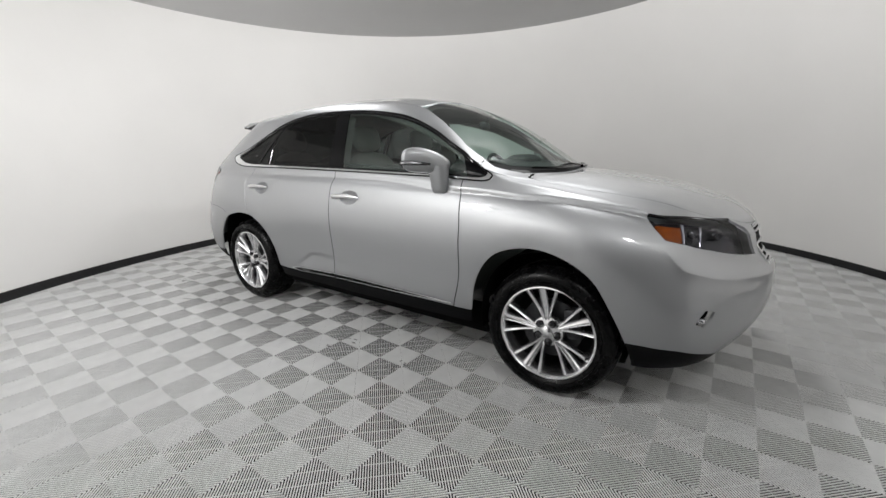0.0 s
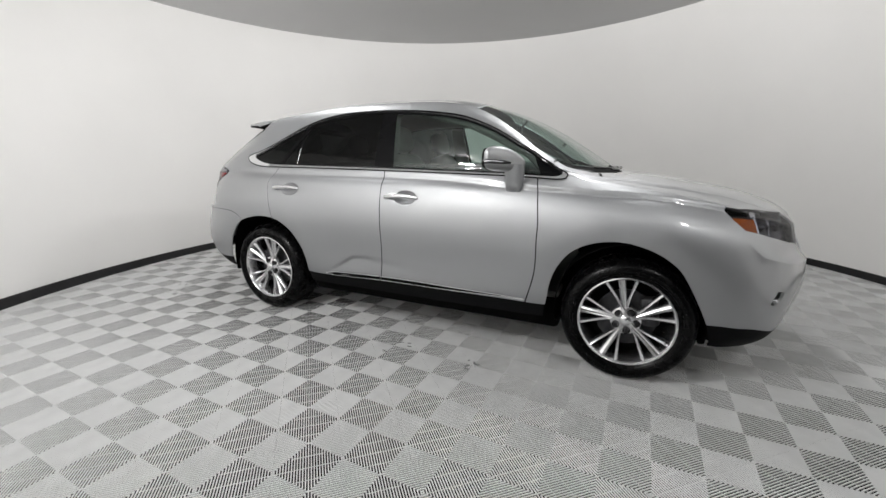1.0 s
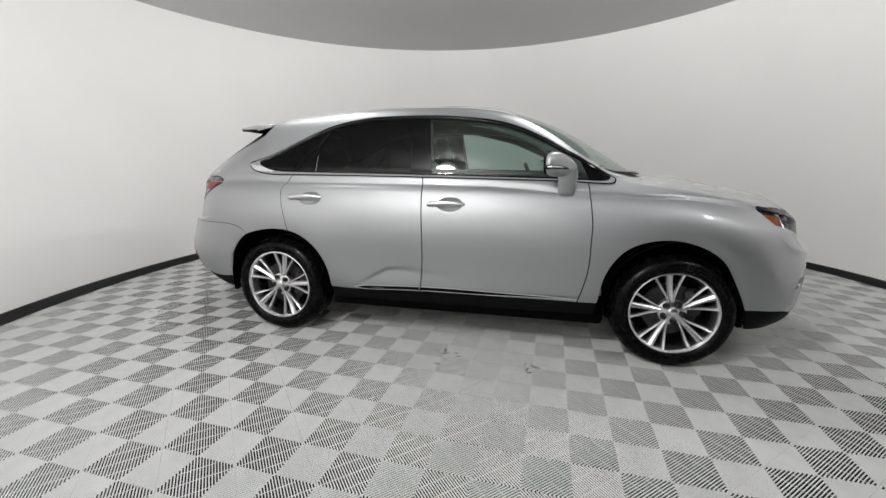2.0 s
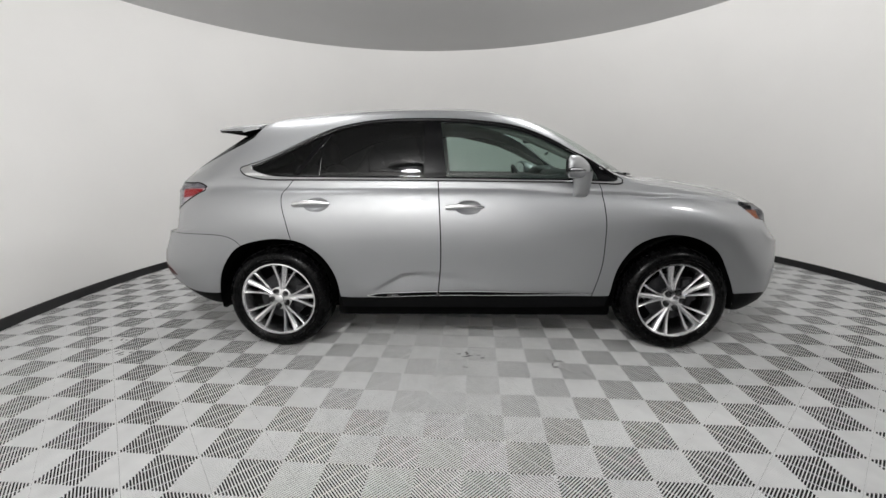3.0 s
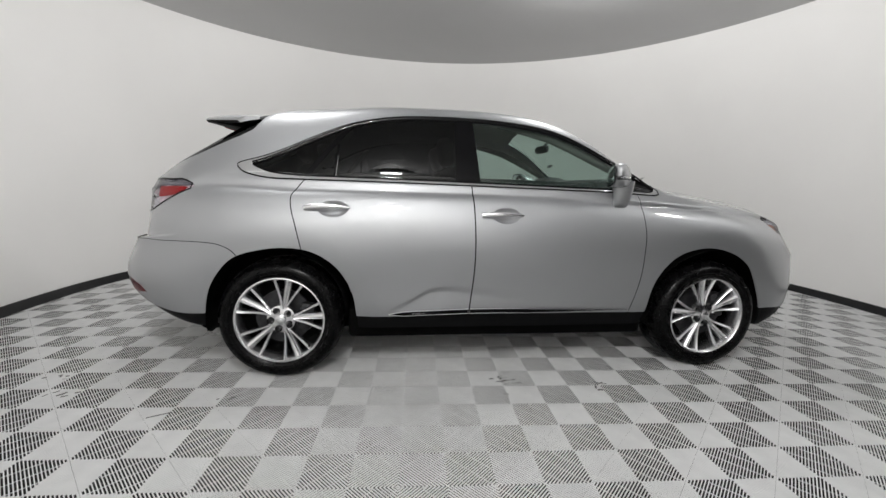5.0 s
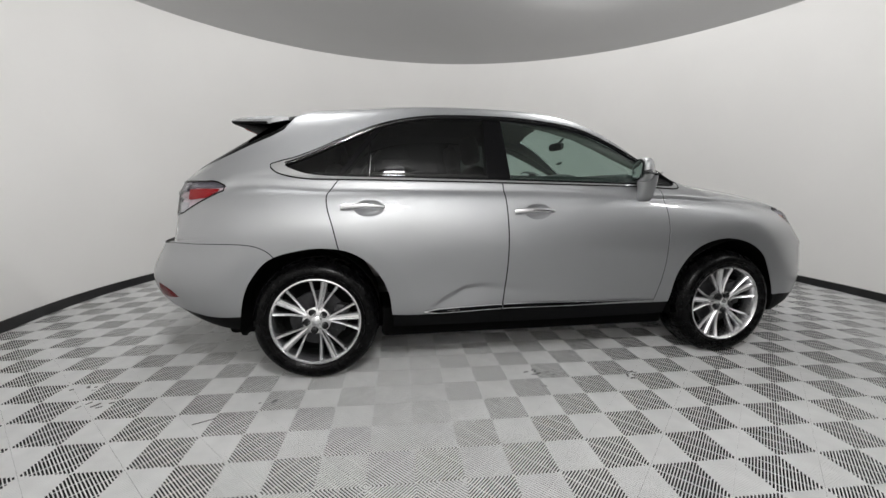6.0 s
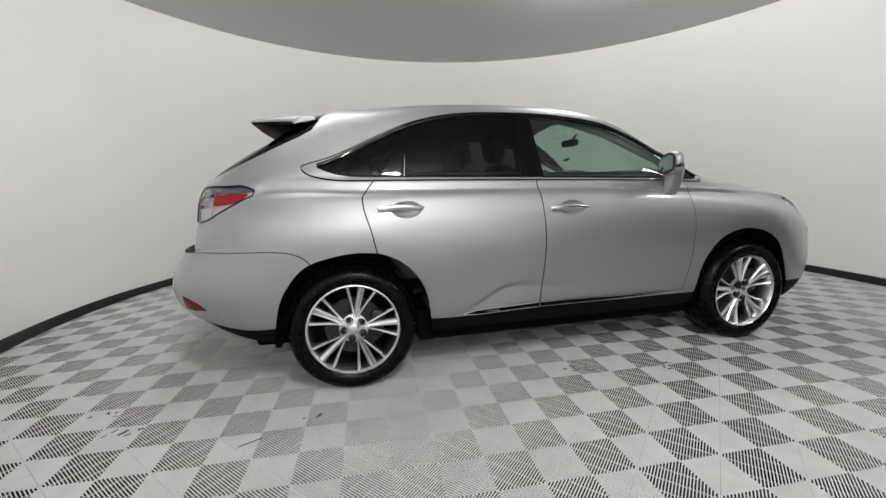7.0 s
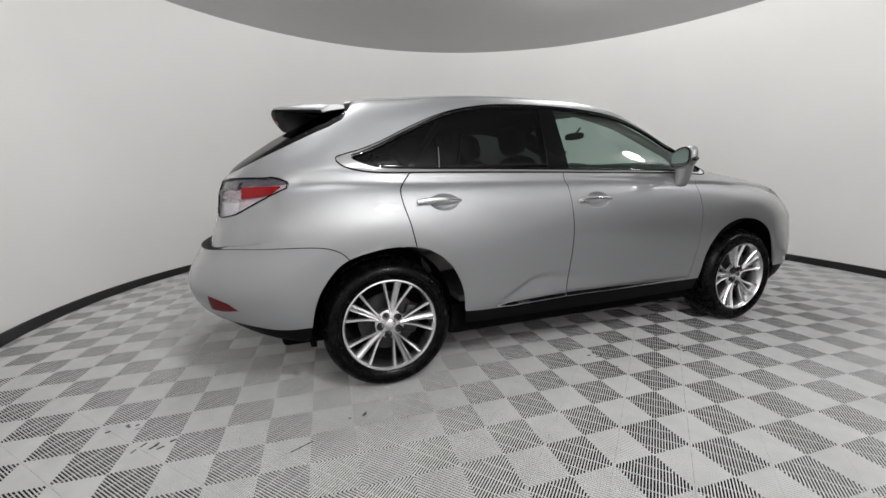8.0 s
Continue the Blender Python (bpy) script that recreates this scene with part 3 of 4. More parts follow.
pts += list(zip(a.ravel() + .0011, b.ravel() + .0013))
a, b = np.meshgrid(np.linspace(4.88, 5.96, 70), np.linspace(.42, .70, 26), indexing="ij")
pts += list(zip(a.ravel() + .0009, b.ravel() + .0005))
a, b = np.meshgrid(np.linspace(.8, 5.0, 170), np.linspace(.73, .855, 13), indexing="ij")
pts += list(zip(a.ravel() + .0017, b.ravel() + .0003))
a, b = np.meshgrid(np.linspace(.01, 1.2, 50), np.linspace(.572, .612, 7), indexing="ij")
pts += list(zip(a.ravel() + .0007, b.ravel() + .0002))
cv, _, cf, *_ = delaunay_2d_cdt([Vector(p) for p in pts], edges, [], 0, 1e-5)
CV = np.array([(v.x, v.y) for v in cv])
CF = np.array([tuple(f) for f in cf if len(f) == 3])
area = .5 * np.abs(np.cross(CV[CF[:, 1]] - CV[CF[:, 0]], CV[CF[:, 2]] - CV[CF[:, 0]]))
CF = CF[area > 1e-9]
mid = CV[CF].mean(1)
OWNER = np.full(len(CF), -1)
for k, (_, poly) in enumerate(CLAIMS):
    free = np.where(OWNER < 0)[0]
    OWNER[free[inside(poly, mid[free, 0], mid[free, 1])]] = k
ON_GLASS, ON_TRIM = inside(WINDOW_LINE, mid[:, 0], mid[:, 1]), inside(CHROME_LINE, mid[:, 0], mid[:, 1])
NAMES = [c[0] for c in CLAIMS] + ["body_side"]
FACE_OF = np.array([NAMES[k] for k in OWNER], dtype=object)
stray = np.array([str(n).startswith("split_") or n == "seam" for n in FACE_OF]) & ~ON_GLASS & (ON_TRIM | np.array([str(n).startswith("split_") for n in FACE_OF]))
FACE_OF[stray] = np.where(ON_TRIM[stray], "chrome", "body_side")
glass_tris = FACE_OF == "window"
FACE_OF[glass_tris & (mid[:, 0] > 2.8)] = "front_glass"
FACE_OF[glass_tris & (mid[:, 0] <= 2.8)] = "rear_glass"
post = 1.812 + (mid[:, 1] - .872) * .74
FACE_OF[glass_tris & (mid[:, 0] < post)] = "quarter_glass"
FACE_OF[(FACE_OF == "tail_lamp") & inside(TAIL_TOP, mid[:, 0], mid[:, 1])] = "tail_top"
FACE_OF[(FACE_OF == "tail_lamp") & inside(TAIL_CELL, mid[:, 0], mid[:, 1])] = "tail_cell"
FACE_OF[(FACE_OF == "body_side") & (mid[:, 0] > 3.87) & (mid[:, 1] < .86)] = "fender"
FACE_OF[(FACE_OF == "body_side") & (mid[:, 0] > 4.075)] = "fender"
FACE_OF[(FACE_OF == "body_side") & (mid[:, 0] < 1.3) & (mid[:, 1] > 1.0) & (mid[:, 0] < .6)] = "tailgate"
FACE_OF[(FACE_OF == "body_side") & (mid[:, 0] < .60)] = "tailgate"


def panel(name, region, mat, parent, label="", lift=0.0, skirt=.012, sides=(1, -1), joined=False, above=0.0):
    """The triangles of a region as one thick-edged panel, on the right, the left or both sides of the car."""
    regions = (region,) if isinstance(region, str) else region
    tri = CF[np.isin(FACE_OF, regions) & (mid[:, 1] >= above)]
    used, tri = np.unique(tri, return_inverse=True)
    tri = tri.reshape(-1, 3)
    u, v = CV[used, 0], CV[used, 1]
    z = np.zeros(len(u))
    n = form_normal(u, v)
    p = skin(u, v) + skin_normal(u, v) * (relief(u, v) + lift)[:, None]
    n[np.abs(p[:, 1]) < 1e-4, 1] = 0
    n /= np.linalg.norm(n, axis=1)[:, None]
    # faces look outward
    c = np.cross(p[tri[:, 1]] - p[tri[:, 0]], p[tri[:, 2]] - p[tri[:, 0]])
    flip = (c * n[tri[:, 0]]).sum(1) < 0
    tri[flip] = tri[flip][:, ::-1]
    if skirt:
        e = np.concatenate([tri[:, [0, 1]], tri[:, [1, 2]], tri[:, [2, 0]]])
        seen = {}
        for a, b in e:
            seen[(a, b)] = 1
        rim = [(a, b) for a, b in seen if (b, a) not in seen and not (abs(p[a, 1]) < 1e-3 and abs(p[b, 1]) < 1e-3)]
        idx = sorted({a for ab in rim for a in ab})
        k0 = len(p)
        at = {a: k0 + i for i, a in enumerate(idx)}
        at2 = {a: k0 + len(idx) + i for i, a in enumerate(idx)}
        ns = skin_normal(u[idx], v[idx])
        p = np.concatenate([p, p[idx], p[idx] - ns * skirt])
        n = np.concatenate([n, n[idx] * .3 + ns * .0, n[idx] * .3])
        quads = [(b_, a_, at2[a], at2[b]) for a, b, a_, b_ in ((a, b, at[a], at[b]) for a, b in rim)]
        faces = [tuple(t) for t in tri] + quads
        n = n / np.maximum(np.linalg.norm(n, axis=1), 1e-9)[:, None]
    else:
        faces = [tuple(t) for t in tri]
    made = []
    m = p * np.array([1, -1, 1])
    nm = n * np.array([1, -1, 1])
    if joined:
        k = len(p)
        all_faces = faces + [tuple(k + i for i in f[::-1]) for f in faces]
        return mesh_object(name, np.concatenate([p, m]), all_faces, mat, parent, label, np.concatenate([n, nm]))
    for s in sides:
        if s > 0:
            made.append(mesh_object(name, p, faces, mat, parent, label, n))
        else:
            made.append(mesh_object(name, m, [f[::-1] for f in faces], mat, parent, label, nm))
    return made if len(made) > 1 else made[0]

# ---- the car ----
car = tagged(new("car"), "silver five-door crossover car parked on grey ribbed tiles", "car")

# painted shell and fixed glass
panel("roof", "roof", PAINT, car, joined=True)
hood = panel("hood", "hood", PAINT, car, joined=True)
panel("windshield", "windshield", CLEAR, car, "green-tinted windshield", lift=-.006, skirt=.004, joined=True)
panel("cowl", "cowl", PLASTIC, car, "black plastic cowl", lift=-.012, joined=True)
panel("back_window", "backlight", PRIVACY, car, "dark tinted back window", lift=-.004, skirt=.004, joined=True)
panel("tailgate", "tailgate", PAINT, car, joined=True)
rear_bumper = panel("rear_bumper", "rear_bumper", PAINT, car, joined=True)
panel("step_pad", "bumper_pad", PLASTIC, rear_bumper, "black textured step pad", joined=True)
front_bumper = panel("front_bumper", "front_bumper", PAINT, car, joined=True)
panel("rear_valance", "rear_valance", PLASTIC, rear_bumper, "black plastic lower edge", lift=-.004, joined=True)
panel("front_valance", "front_valance", PLASTIC, front_bumper, "black plastic lower edge", lift=-.004, joined=True)
panel("grille_back", "grille", GAP, front_bumper, "dark grille opening", lift=-.012, joined=True)
for right in (1, -1):
    side = (right,)
    panel("quarter_panel", "body_side", PAINT, car, sides=side)
    panel("fender", "fender", PAINT, car, sides=side)
    sill = panel("sill", "sill", PLASTIC, car, "black plastic sill", lift=-.002, sides=side)
    panel("panel_gap", "seam", GAP, car, sides=side, lift=-.003, skirt=0)
    trim = panel("window_trim", "chrome", CHROME, car, "chrome window surround", lift=.003, skirt=.01, sides=side)
    for k in ("rear_glass_post", "vent_post", "pillar", "mirror_patch"):
        panel("pillar_cover", "split_" + k, SATIN, car, "satin black pillar cover", lift=-.003, skirt=.008, sides=side)
    panel("quarter_window", "quarter_glass", PRIVACY, car, "dark privacy glass", lift=-.005, skirt=.004, sides=side)
    doors = {}
    for k in ("rear", "front"):
        doors[k] = panel(k + "_door", k + "_door", PAINT, car, sides=side)
        panel("window_pane", k + "_glass", PRIVACY if k == "rear" else CLEAR, doors[k], "dark privacy glass" if k == "rear" else "green-tinted glass", lift=-.006, skirt=.004, sides=side)
        panel("door_card", k + "_door", CABIN, doors[k], "grey trimmed door lining", lift=-.055, skirt=0, above=.52, sides=side)
    # lamps: housing behind, coloured bars, clear lens in front
    tail = panel("tail_lamp", ("tail_lamp", "tail_red", "tail_top", "tail_cell"), TAIL_WHITE, car, "clear tail lamp with a red bar", lift=-.022, skirt=.02, sides=side)
    panel("red_bar", "tail_red", RED, tail, "red lamp bar", lift=-.006, skirt=.014, sides=side)
    panel("clear_cell", "tail_cell", CELL, tail, "bright clear cell", lift=-.010, skirt=.012, sides=side)
    panel("smoked_band", "tail_top", TAIL_SMOKE, tail, "smoked upper band", lift=-.006, skirt=.014, sides=side)
    panel("lens", ("tail_lamp", "tail_red", "tail_top", "tail_cell"), LENS, tail, "clear lens", lift=.0, skirt=.004, sides=side)
    head = panel("head_lamp", ("head_lamp", "head_amber"), LAMP_DARK, car, "headlamp with an amber corner", lift=-.045, skirt=.02, sides=side)
    panel("amber_corner", "head_amber", AMBER, head, "amber side marker", lift=-.008, skirt=.03, sides=side)
    panel("lens", ("head_lamp", "head_amber"), HEAD_LENS, head, "clear lens", lift=.0, skirt=.004, sides=side)
    panel("fog_recess", "fog", BLACK, front_bumper, "black fog lamp recess", lift=-.03, skirt=.02, sides=side)
    panel("bumper_reflector", "reflector", REFLEX, rear_bumper, "dark red reflector", lift=.002, skirt=.01, sides=side)
    panel("side_lining", ("body_side",), LINER, car, "grey cabin lining", lift=-.05, skirt=0, above=.60, sides=side)
    for k in ("pillar", "rear_glass_post"):
        panel("pillar_lining", "split_" + k, LINER, car, "pale pillar lining", lift=-.05, skirt=.02, sides=side)

    def on(u, v, lift=0.0):
        u, v = np.atleast_1d(np.asarray(u, float)), np.atleast_1d(np.asarray(v, float))
        p = form(u, v, np.full(len(u), lift))
        p[:, 1] *= right
        return [Vector(q) for q in p]

    # projector barrels in the headlamp
    for u0, v0, r in ((5.16, .84, .024), (5.33, .87, .030)):
        c, = on(u0, v0, -.03)
        part("projector", revolve([(.002, -.012), (r * .6, -.02), (r * .8, -.012), (r, .0), (r * 1.06, .02)], 24, Matrix.Translation(c) @ pose(0, 0, 0, 0, 0, 35 * right)), LAMP_DARK, head, "dark projector barrel")
    part("divider", tube(on([5.062, 5.064, 5.06], [.905, .83, .772], -.020), .007, 8), LAMP_SILVER, head, "silver divider")
    part("lamp_brow", tube(on([4.875, 4.94, 5.083, 5.25, 5.41], [.873, .888, 1.008, 1.115, 1.20], -.004), .008, 8, .6), BLACK, head, "black upper edge")
    part("lamp_frame", tube(on([5.19, 5.20, 5.19], [.93, .86, .785], -.020), .005, 8), LAMP_SILVER, head, "thin silver frame")
    part("trim_gap", tube(on(CHROME_LINE[::2, 0], CHROME_LINE[::2, 1], .001), .0046, 6, closed=True), GAP, car, "dark line round the window trim")
    # lamp rim
    part("lamp_rim", tube(on(TAIL_LAMP[::3, 0], TAIL_LAMP[::3, 1], .0), .0048, 6, closed=True), BLACK, tail, "dark lamp rim")
    part("reflector_rib", tube(on([.62, .74, .86], [.862, .858, .838], -.008), .004, 8), CHROME, tail, "bright inner rib")
    # door handles: bar over the cup
    for k, a, b, v0 in (("rear", 1.828, 2.085, .704), ("front", 2.852, 3.105, .672)):
        u = np.linspace(a, b, 15)
        lift = .020 * np.sin(np.linspace(.35, math.pi - .35, 15)) + .003
        pts3 = [on(x, v0 + .004 * math.sin(i / 14 * math.pi), h - relief(np.array([x]), np.array([v0]))[0])[0] for i, (x, h) in enumerate(zip(u, lift))]
        rad = [.0165 - .0085 * (i / 14) ** 2.5 - .002 * max(0, 1 - i / 1.5) for i in range(15)]
        part("door_handle", tube(pts3, rad, 12, .55), ALLOY, doors[k], "bright silver door handle")
    # sill strip: black insert between thin chrome lines, with a small plate
    for k, a, b in (("rear", 2.29, 2.788), ("front", 2.803, 3.835)):
        n = 24
        u = np.linspace(a, b, n)
        grow = np.minimum(1, (u - a) / .10 + .1) if k == "rear" else np.minimum(1, (b - u) / .8 + .12)
        for nm, off, r, mat, lab in (("strip_insert", 0.0, .0150, SATIN, "black strip insert"), ("strip_edge", .0142, .0026, CHROME, "thin chrome edge"), ("strip_edge", -.0138, .0018, CHROME, "thin chrome edge")):
            pts3 = [on(x, .115 + off * g, .010 if off else .005)[0] for x, g in zip(u, grow)]
            part(nm, tube(pts3, [max(.0012, r * g) for g in grow] if off == 0 else r, 6, .5), mat, doors[k], lab)
    # small plate with a word on the rear strip
    pts3 = on(np.linspace(2.39, 2.56, 8), np.full(8, .115), .009)
    part("badge_plate", tube(pts3, .0120, 6, .3), SATIN, doors["rear"], "small black plate")
    word = bpy.data.curves.new("plate_lettering", "FONT")
    word.body, word.size, word.extrude, word.space_character = "HYBRID", .015, .0008, 1.6
    word.align_x, word.align_y = "CENTER", "CENTER"
    stamp = bpy.data.objects.new("plate_lettering", word)
    letters = bpy.data.meshes.new_from_object(stamp)
    bpy.data.objects.remove(stamp)
    c, = on(2.475, .115, .0135)
    letters.transform(Matrix.Translation(c) @ pose(0, 0, 0, 90, 0, 0 if right > 0 else 180))
    letters.materials.clear()
    letters.materials.append(ALLOY)
    lettering = new("plate_lettering", letters)
    lettering.parent = doors["rear"]
    tagged(lettering, "tiny silver word HYBRID on the plate")
    # bright edge of the rear glass guide
    part("guide_edge", tube(on([1.994, 1.998, 2.0], [.885, .95, 1.01], .001), [.0016, .0016, .001], 6), ALLOY, doors["rear"], "thin bright glass guide")
    # dark padded top of the door lining
    for k, a, b in (("rear", 2.0, 2.78), ("front", 2.84, 3.95)):
        part("door_top", tube(on(np.linspace(a, b, 24), np.full(24, .893), -.052), .030, 10, .8), DASH, doors[k], "dark padded door top")
    part("pillar_trim", tube(on([3.0, 3.2, 3.4, 3.6, 3.75, 3.88, 3.98], [1.262, 1.250, 1.234, 1.205, 1.185, 1.15, 1.08], -.055), [.004, .022, .028, .030, .030, .030, .028], 12, .6), CABIN, car, "grey windshield pillar lining")
    # belt weather strip
    part("belt_strip", tube(on(np.linspace(1.66, 3.9, 40), np.interp(np.linspace(1.66, 3.9, 40), [1.66, 1.8, 2.27, 2.79, 3.2, 3.67, 3.9], [.891, .884, .882, .879, .872, .859, .860]), -.002), .009, 8, .5), SATIN, car, "black window seal")
    part("upper_seal", tube(on(WINDOW_LINE[::2, 0][40:], WINDOW_LINE[::2, 1][40:], -.002), .013, 8, .35), SATIN, car, "black window seal")
    # fog lamp in its recess
    c, = on(5.125, .305, -.018)
    part("fog_lamp", blob((.045, .045, .028), c, 2.4), LAMP_SILVER, front_bumper, "small round fog lamp")
    # side mirror: painted shell, dark glass toward the rear, signal strip and foot
    y = right * -.955
    mirror = new("side_mirror")
    mirror.parent = doors["front"]
    tagged(mirror, "silver side mirror with a clear signal strip")

    def shell(p):
        """The unit block bent to the mirror's wedge: the outer end swept back, the inner end lower and longer."""
        q, f = (1 + p.y) / 2, (1 + p.x) / 2                       # door to tip, rear to front
        inner, outer = Vector((.610 + .178 * f, .822)), Vector((.540 + .060 * f, 1.043 + .022 * f))
        plan = inner.lerp(outer, q)
        top = 1.284 + .048 * math.sin(math.pi / 2 * min(1, q * 1.5)) - .030 * f * (1 - q)
        foot = 1.172 + .012 * q + .012 * f
        return Vector((plan.x, -right * plan.y, (top + foot) / 2 + p.z * (top - foot) / 2))
    for nm, mat, lab, at, size, power in (("mirror_shell", PAINT, "", (0, 0, 0), (2, 2, 2), 2.9), ("mirror_face", BLACK, "black mirror rim", (-.97, .05, 0), (.10, 1.72, 1.66), 3.6), ("mirror_glass", MIRROR, "mirror glass", (-1.01, .05, 0), (.08, 1.56, 1.44), 3.6)):
        bm = blob(size, (0, 0, 0), power, (0, 0, 0), 40, 24, lambda p: shell(p + Vector(at)))
        bmesh.ops.recalc_face_normals(bm, faces=bm.faces[:])
        part(nm, bm, mat, mirror, lab)
    # the strip wraps the outer face just below mid height
    strip_pts = [shell(Vector(q)) for q in ((-.75, .98, -.30), (-.2, 1.02, -.30), (.45, .98, -.30), (.85, .72, -.30), (.98, .40, -.31), (1.0, .05, -.33))]
    part("signal_rim", tube(strip_pts, [.008, .012, .012, .012, .010, .005], 10, .55), BLACK, mirror, "dark strip surround")
    part("signal_strip", tube([q + Vector((.003, -.004 * right, .001)) for q in strip_pts[1:5]], [.005, .007, .007, .003], 10, .6), LAMP_SILVER, mirror, "clear signal strip")
    # foot: a flattened blade that narrows towards the door
    bm, rings = bmesh.new(), []
    for z, x0, inward, a, b in ((1.225, .692, .075, .062, .050), (1.19, .694, .078, .060, .046), (1.155, .695, .081, .056, .041), (1.12, .694, .084, .052, .035), (1.09, .692, .088, .049, .029), (1.072, .690, .092, .046, .022), (1.064, .689, .094, .038, .012)):
        rings.append([bm.verts.new((x0 + a * math.copysign(abs(math.cos(k * math.pi / 12)) ** .75, math.cos(k * math.pi / 12)), y + right * (inward + b * math.copysign(abs(math.sin(k * math.pi / 12)) ** .75, math.sin(k * math.pi / 12))), z)) for k in range(24)])
    for a, b in zip(rings, rings[1:]):
        for k in range(24):
            bm.faces.new((a[k], a[(k + 1) % 24], b[(k + 1) % 24], b[k]))
    bm.faces.new(rings[0]), bm.faces.new(rings[-1])
    part("mirror_foot", bm, PAINT, mirror, "silver mirror foot")

# grille: chrome frame and bars
for right in (1, -1):
    def on(u, v, lift=0.0):
        u, v = np.atleast_1d(np.asarray(u, float)), np.atleast_1d(np.asarray(v, float))
        p = form(u, v, np.full(len(u), lift))
        p[:, 1] *= right
        return [Vector(q) for q in p]
    part("grille_frame", tube(on([5.65, 5.70, 5.78, 5.97], [1.07, .80, .62, .62], -.003), .006, 8), CHROME, front_bumper, "chrome grille frame")
    for v0 in (.67, .74, .81, .88, .95, 1.02):
        part("grille_bar", tube(on(np.linspace(5.70 if v0 > .8 else 5.76, 5.97, 8), np.full(8, v0), -.008), .006, 6), LAMP_SILVER, front_bumper, "silver grille bar")
part("front_emblem", blob((.014, .09, .06), (2.225, 0, .88), 2.2), CHROME, front_bumper, "plain oval chrome emblem")

# spoiler over the back window
bm, rows_ = bmesh.new(), []
for k in range(33):
    y = -.60 + 1.2 * k / 32
    a = abs(y) / .60
    root_x, root_z = -1.49 - .03 * a, 1.632 - .078 * a ** 2.0
    tip_x, tip_z = -1.915 + .05 * a ** 2 + .25 * max(0, a - .8) / .2 * .9, 1.572 - .03 * a ** 2
    ring = []
    for q in range(10):
        f = q / 9
        ring.append((root_x + (tip_x - root_x) * f, root_z + (tip_z - root_z) * f + .012 * math.sin(math.pi * f)))
    ring += [(tip_x - .008, tip_z - .012), (tip_x + .004, tip_z - .026)]
    for q in range(8):
        f = 1 - q / 7
        ring.append((root_x + (tip_x + .03 - root_x) * f, root_z - .085 * (1 - .85 * a ** 3) * (1 - f) - (.035 - .018 * a ** 3) * f + (tip_z - root_z) * f))
    rows_.append([bm.verts.new((x, y, z)) for x, z in ring])
for a, b in zip(rows_, rows_[1:]):
    for q in range(len(a)):
        bm.faces.new((a[q], a[(q + 1) % len(a)], b[(q + 1) % len(a)], b[q]))
bm.faces.new(rows_[0]), bm.faces.new(rows_[-1])
spoiler = part("spoiler", bm, PAINT, car, "silver roof spoiler with a black underside")
spoiler.data.materials.append(PLASTIC)
for face in spoiler.data.polygons:
    face.material_index = int(face.normal.z < -.25)
part("stop_lamp", box((.012, .30, .018), (-1.90, 0, 1.545), .004), RED, spoiler, "red stop lamp strip")
part("spoiler_underside", box((.26, 1.0, .012), (-1.72, 0, 1.515), .004, (0, 8, 0)), PLASTIC, spoiler, "black spoiler underside")

# roof aerial
part("roof_aerial", blob((.11, .026, .05), (-1.40, 0, 1.664), 2.2, (0, 0, 0), 24, 12, lambda p: Vector((p.x - .5 * max(p.z, 0), p.y * (1 - 5 * max(p.z, 0)), p.z))), PAINT, car, "small shark-fin aerial")

# wipers at the foot of the windshield
for right, v0, v1 in ((1, 1.47, 1.90), (-1, 1.50, 1.93)):
    def along(n, v_a, v_b, u_a, u_b, lift):
        q = form(np.linspace(u_a, u_b, n), np.linspace(v_a, v_b, n), np.full(n, lift))
        q[:, 1] *= right
        return [Vector(w) for w in q]
    wiper = part("wiper", tube(along(7, v1, v0 + .12, 4.20, 4.165, .006), [.011, .010, .009, .008, .007, .006, .005], 8), BLACK, car, "black wiper arm")
    part("wiper_blade", tube(along(9, v1 - .02, v0, 4.165, 4.135, .004), .007, 6), BLACK, wiper)

# underbody, wheel housings: near-black carries the shade below sills and inside arches
part("underbody", merge(box((3.9, 1.20, .16), (0, 0, .29), .03), box((1.98, 1.50, .20), (0, 0, .295), .03)), GAP, car, "low underbody slab, near-black to stand in for shade")
for x in (-1.37, 1.37):
    for s in (-1, 1):
        bm = bmesh.new()
        rings = []
        for deep in (0, 1):
            rings.append([bm.verts.new((x + (-.03 if x < 0 else .0) + .405 * math.cos(a), s * (.55 if deep else .915 - .3 * max(0, abs(.405 * math.cos(a)) - .15)), max(.29, .385 + .425 * math.sin(a)))) for a in (math.pi * (k / 20) * 1.30 - math.pi * .15 for k in range(21))])
        for k in range(20):
            bm.faces.new((rings[0][k], rings[0][k + 1], rings[1][k + 1], rings[1][k]))
        bm.faces.new(rings[1])
        part("wheel_housing", bm, GAP, car, "wheel housing, near-black with its shade")

# ---- wheels ----


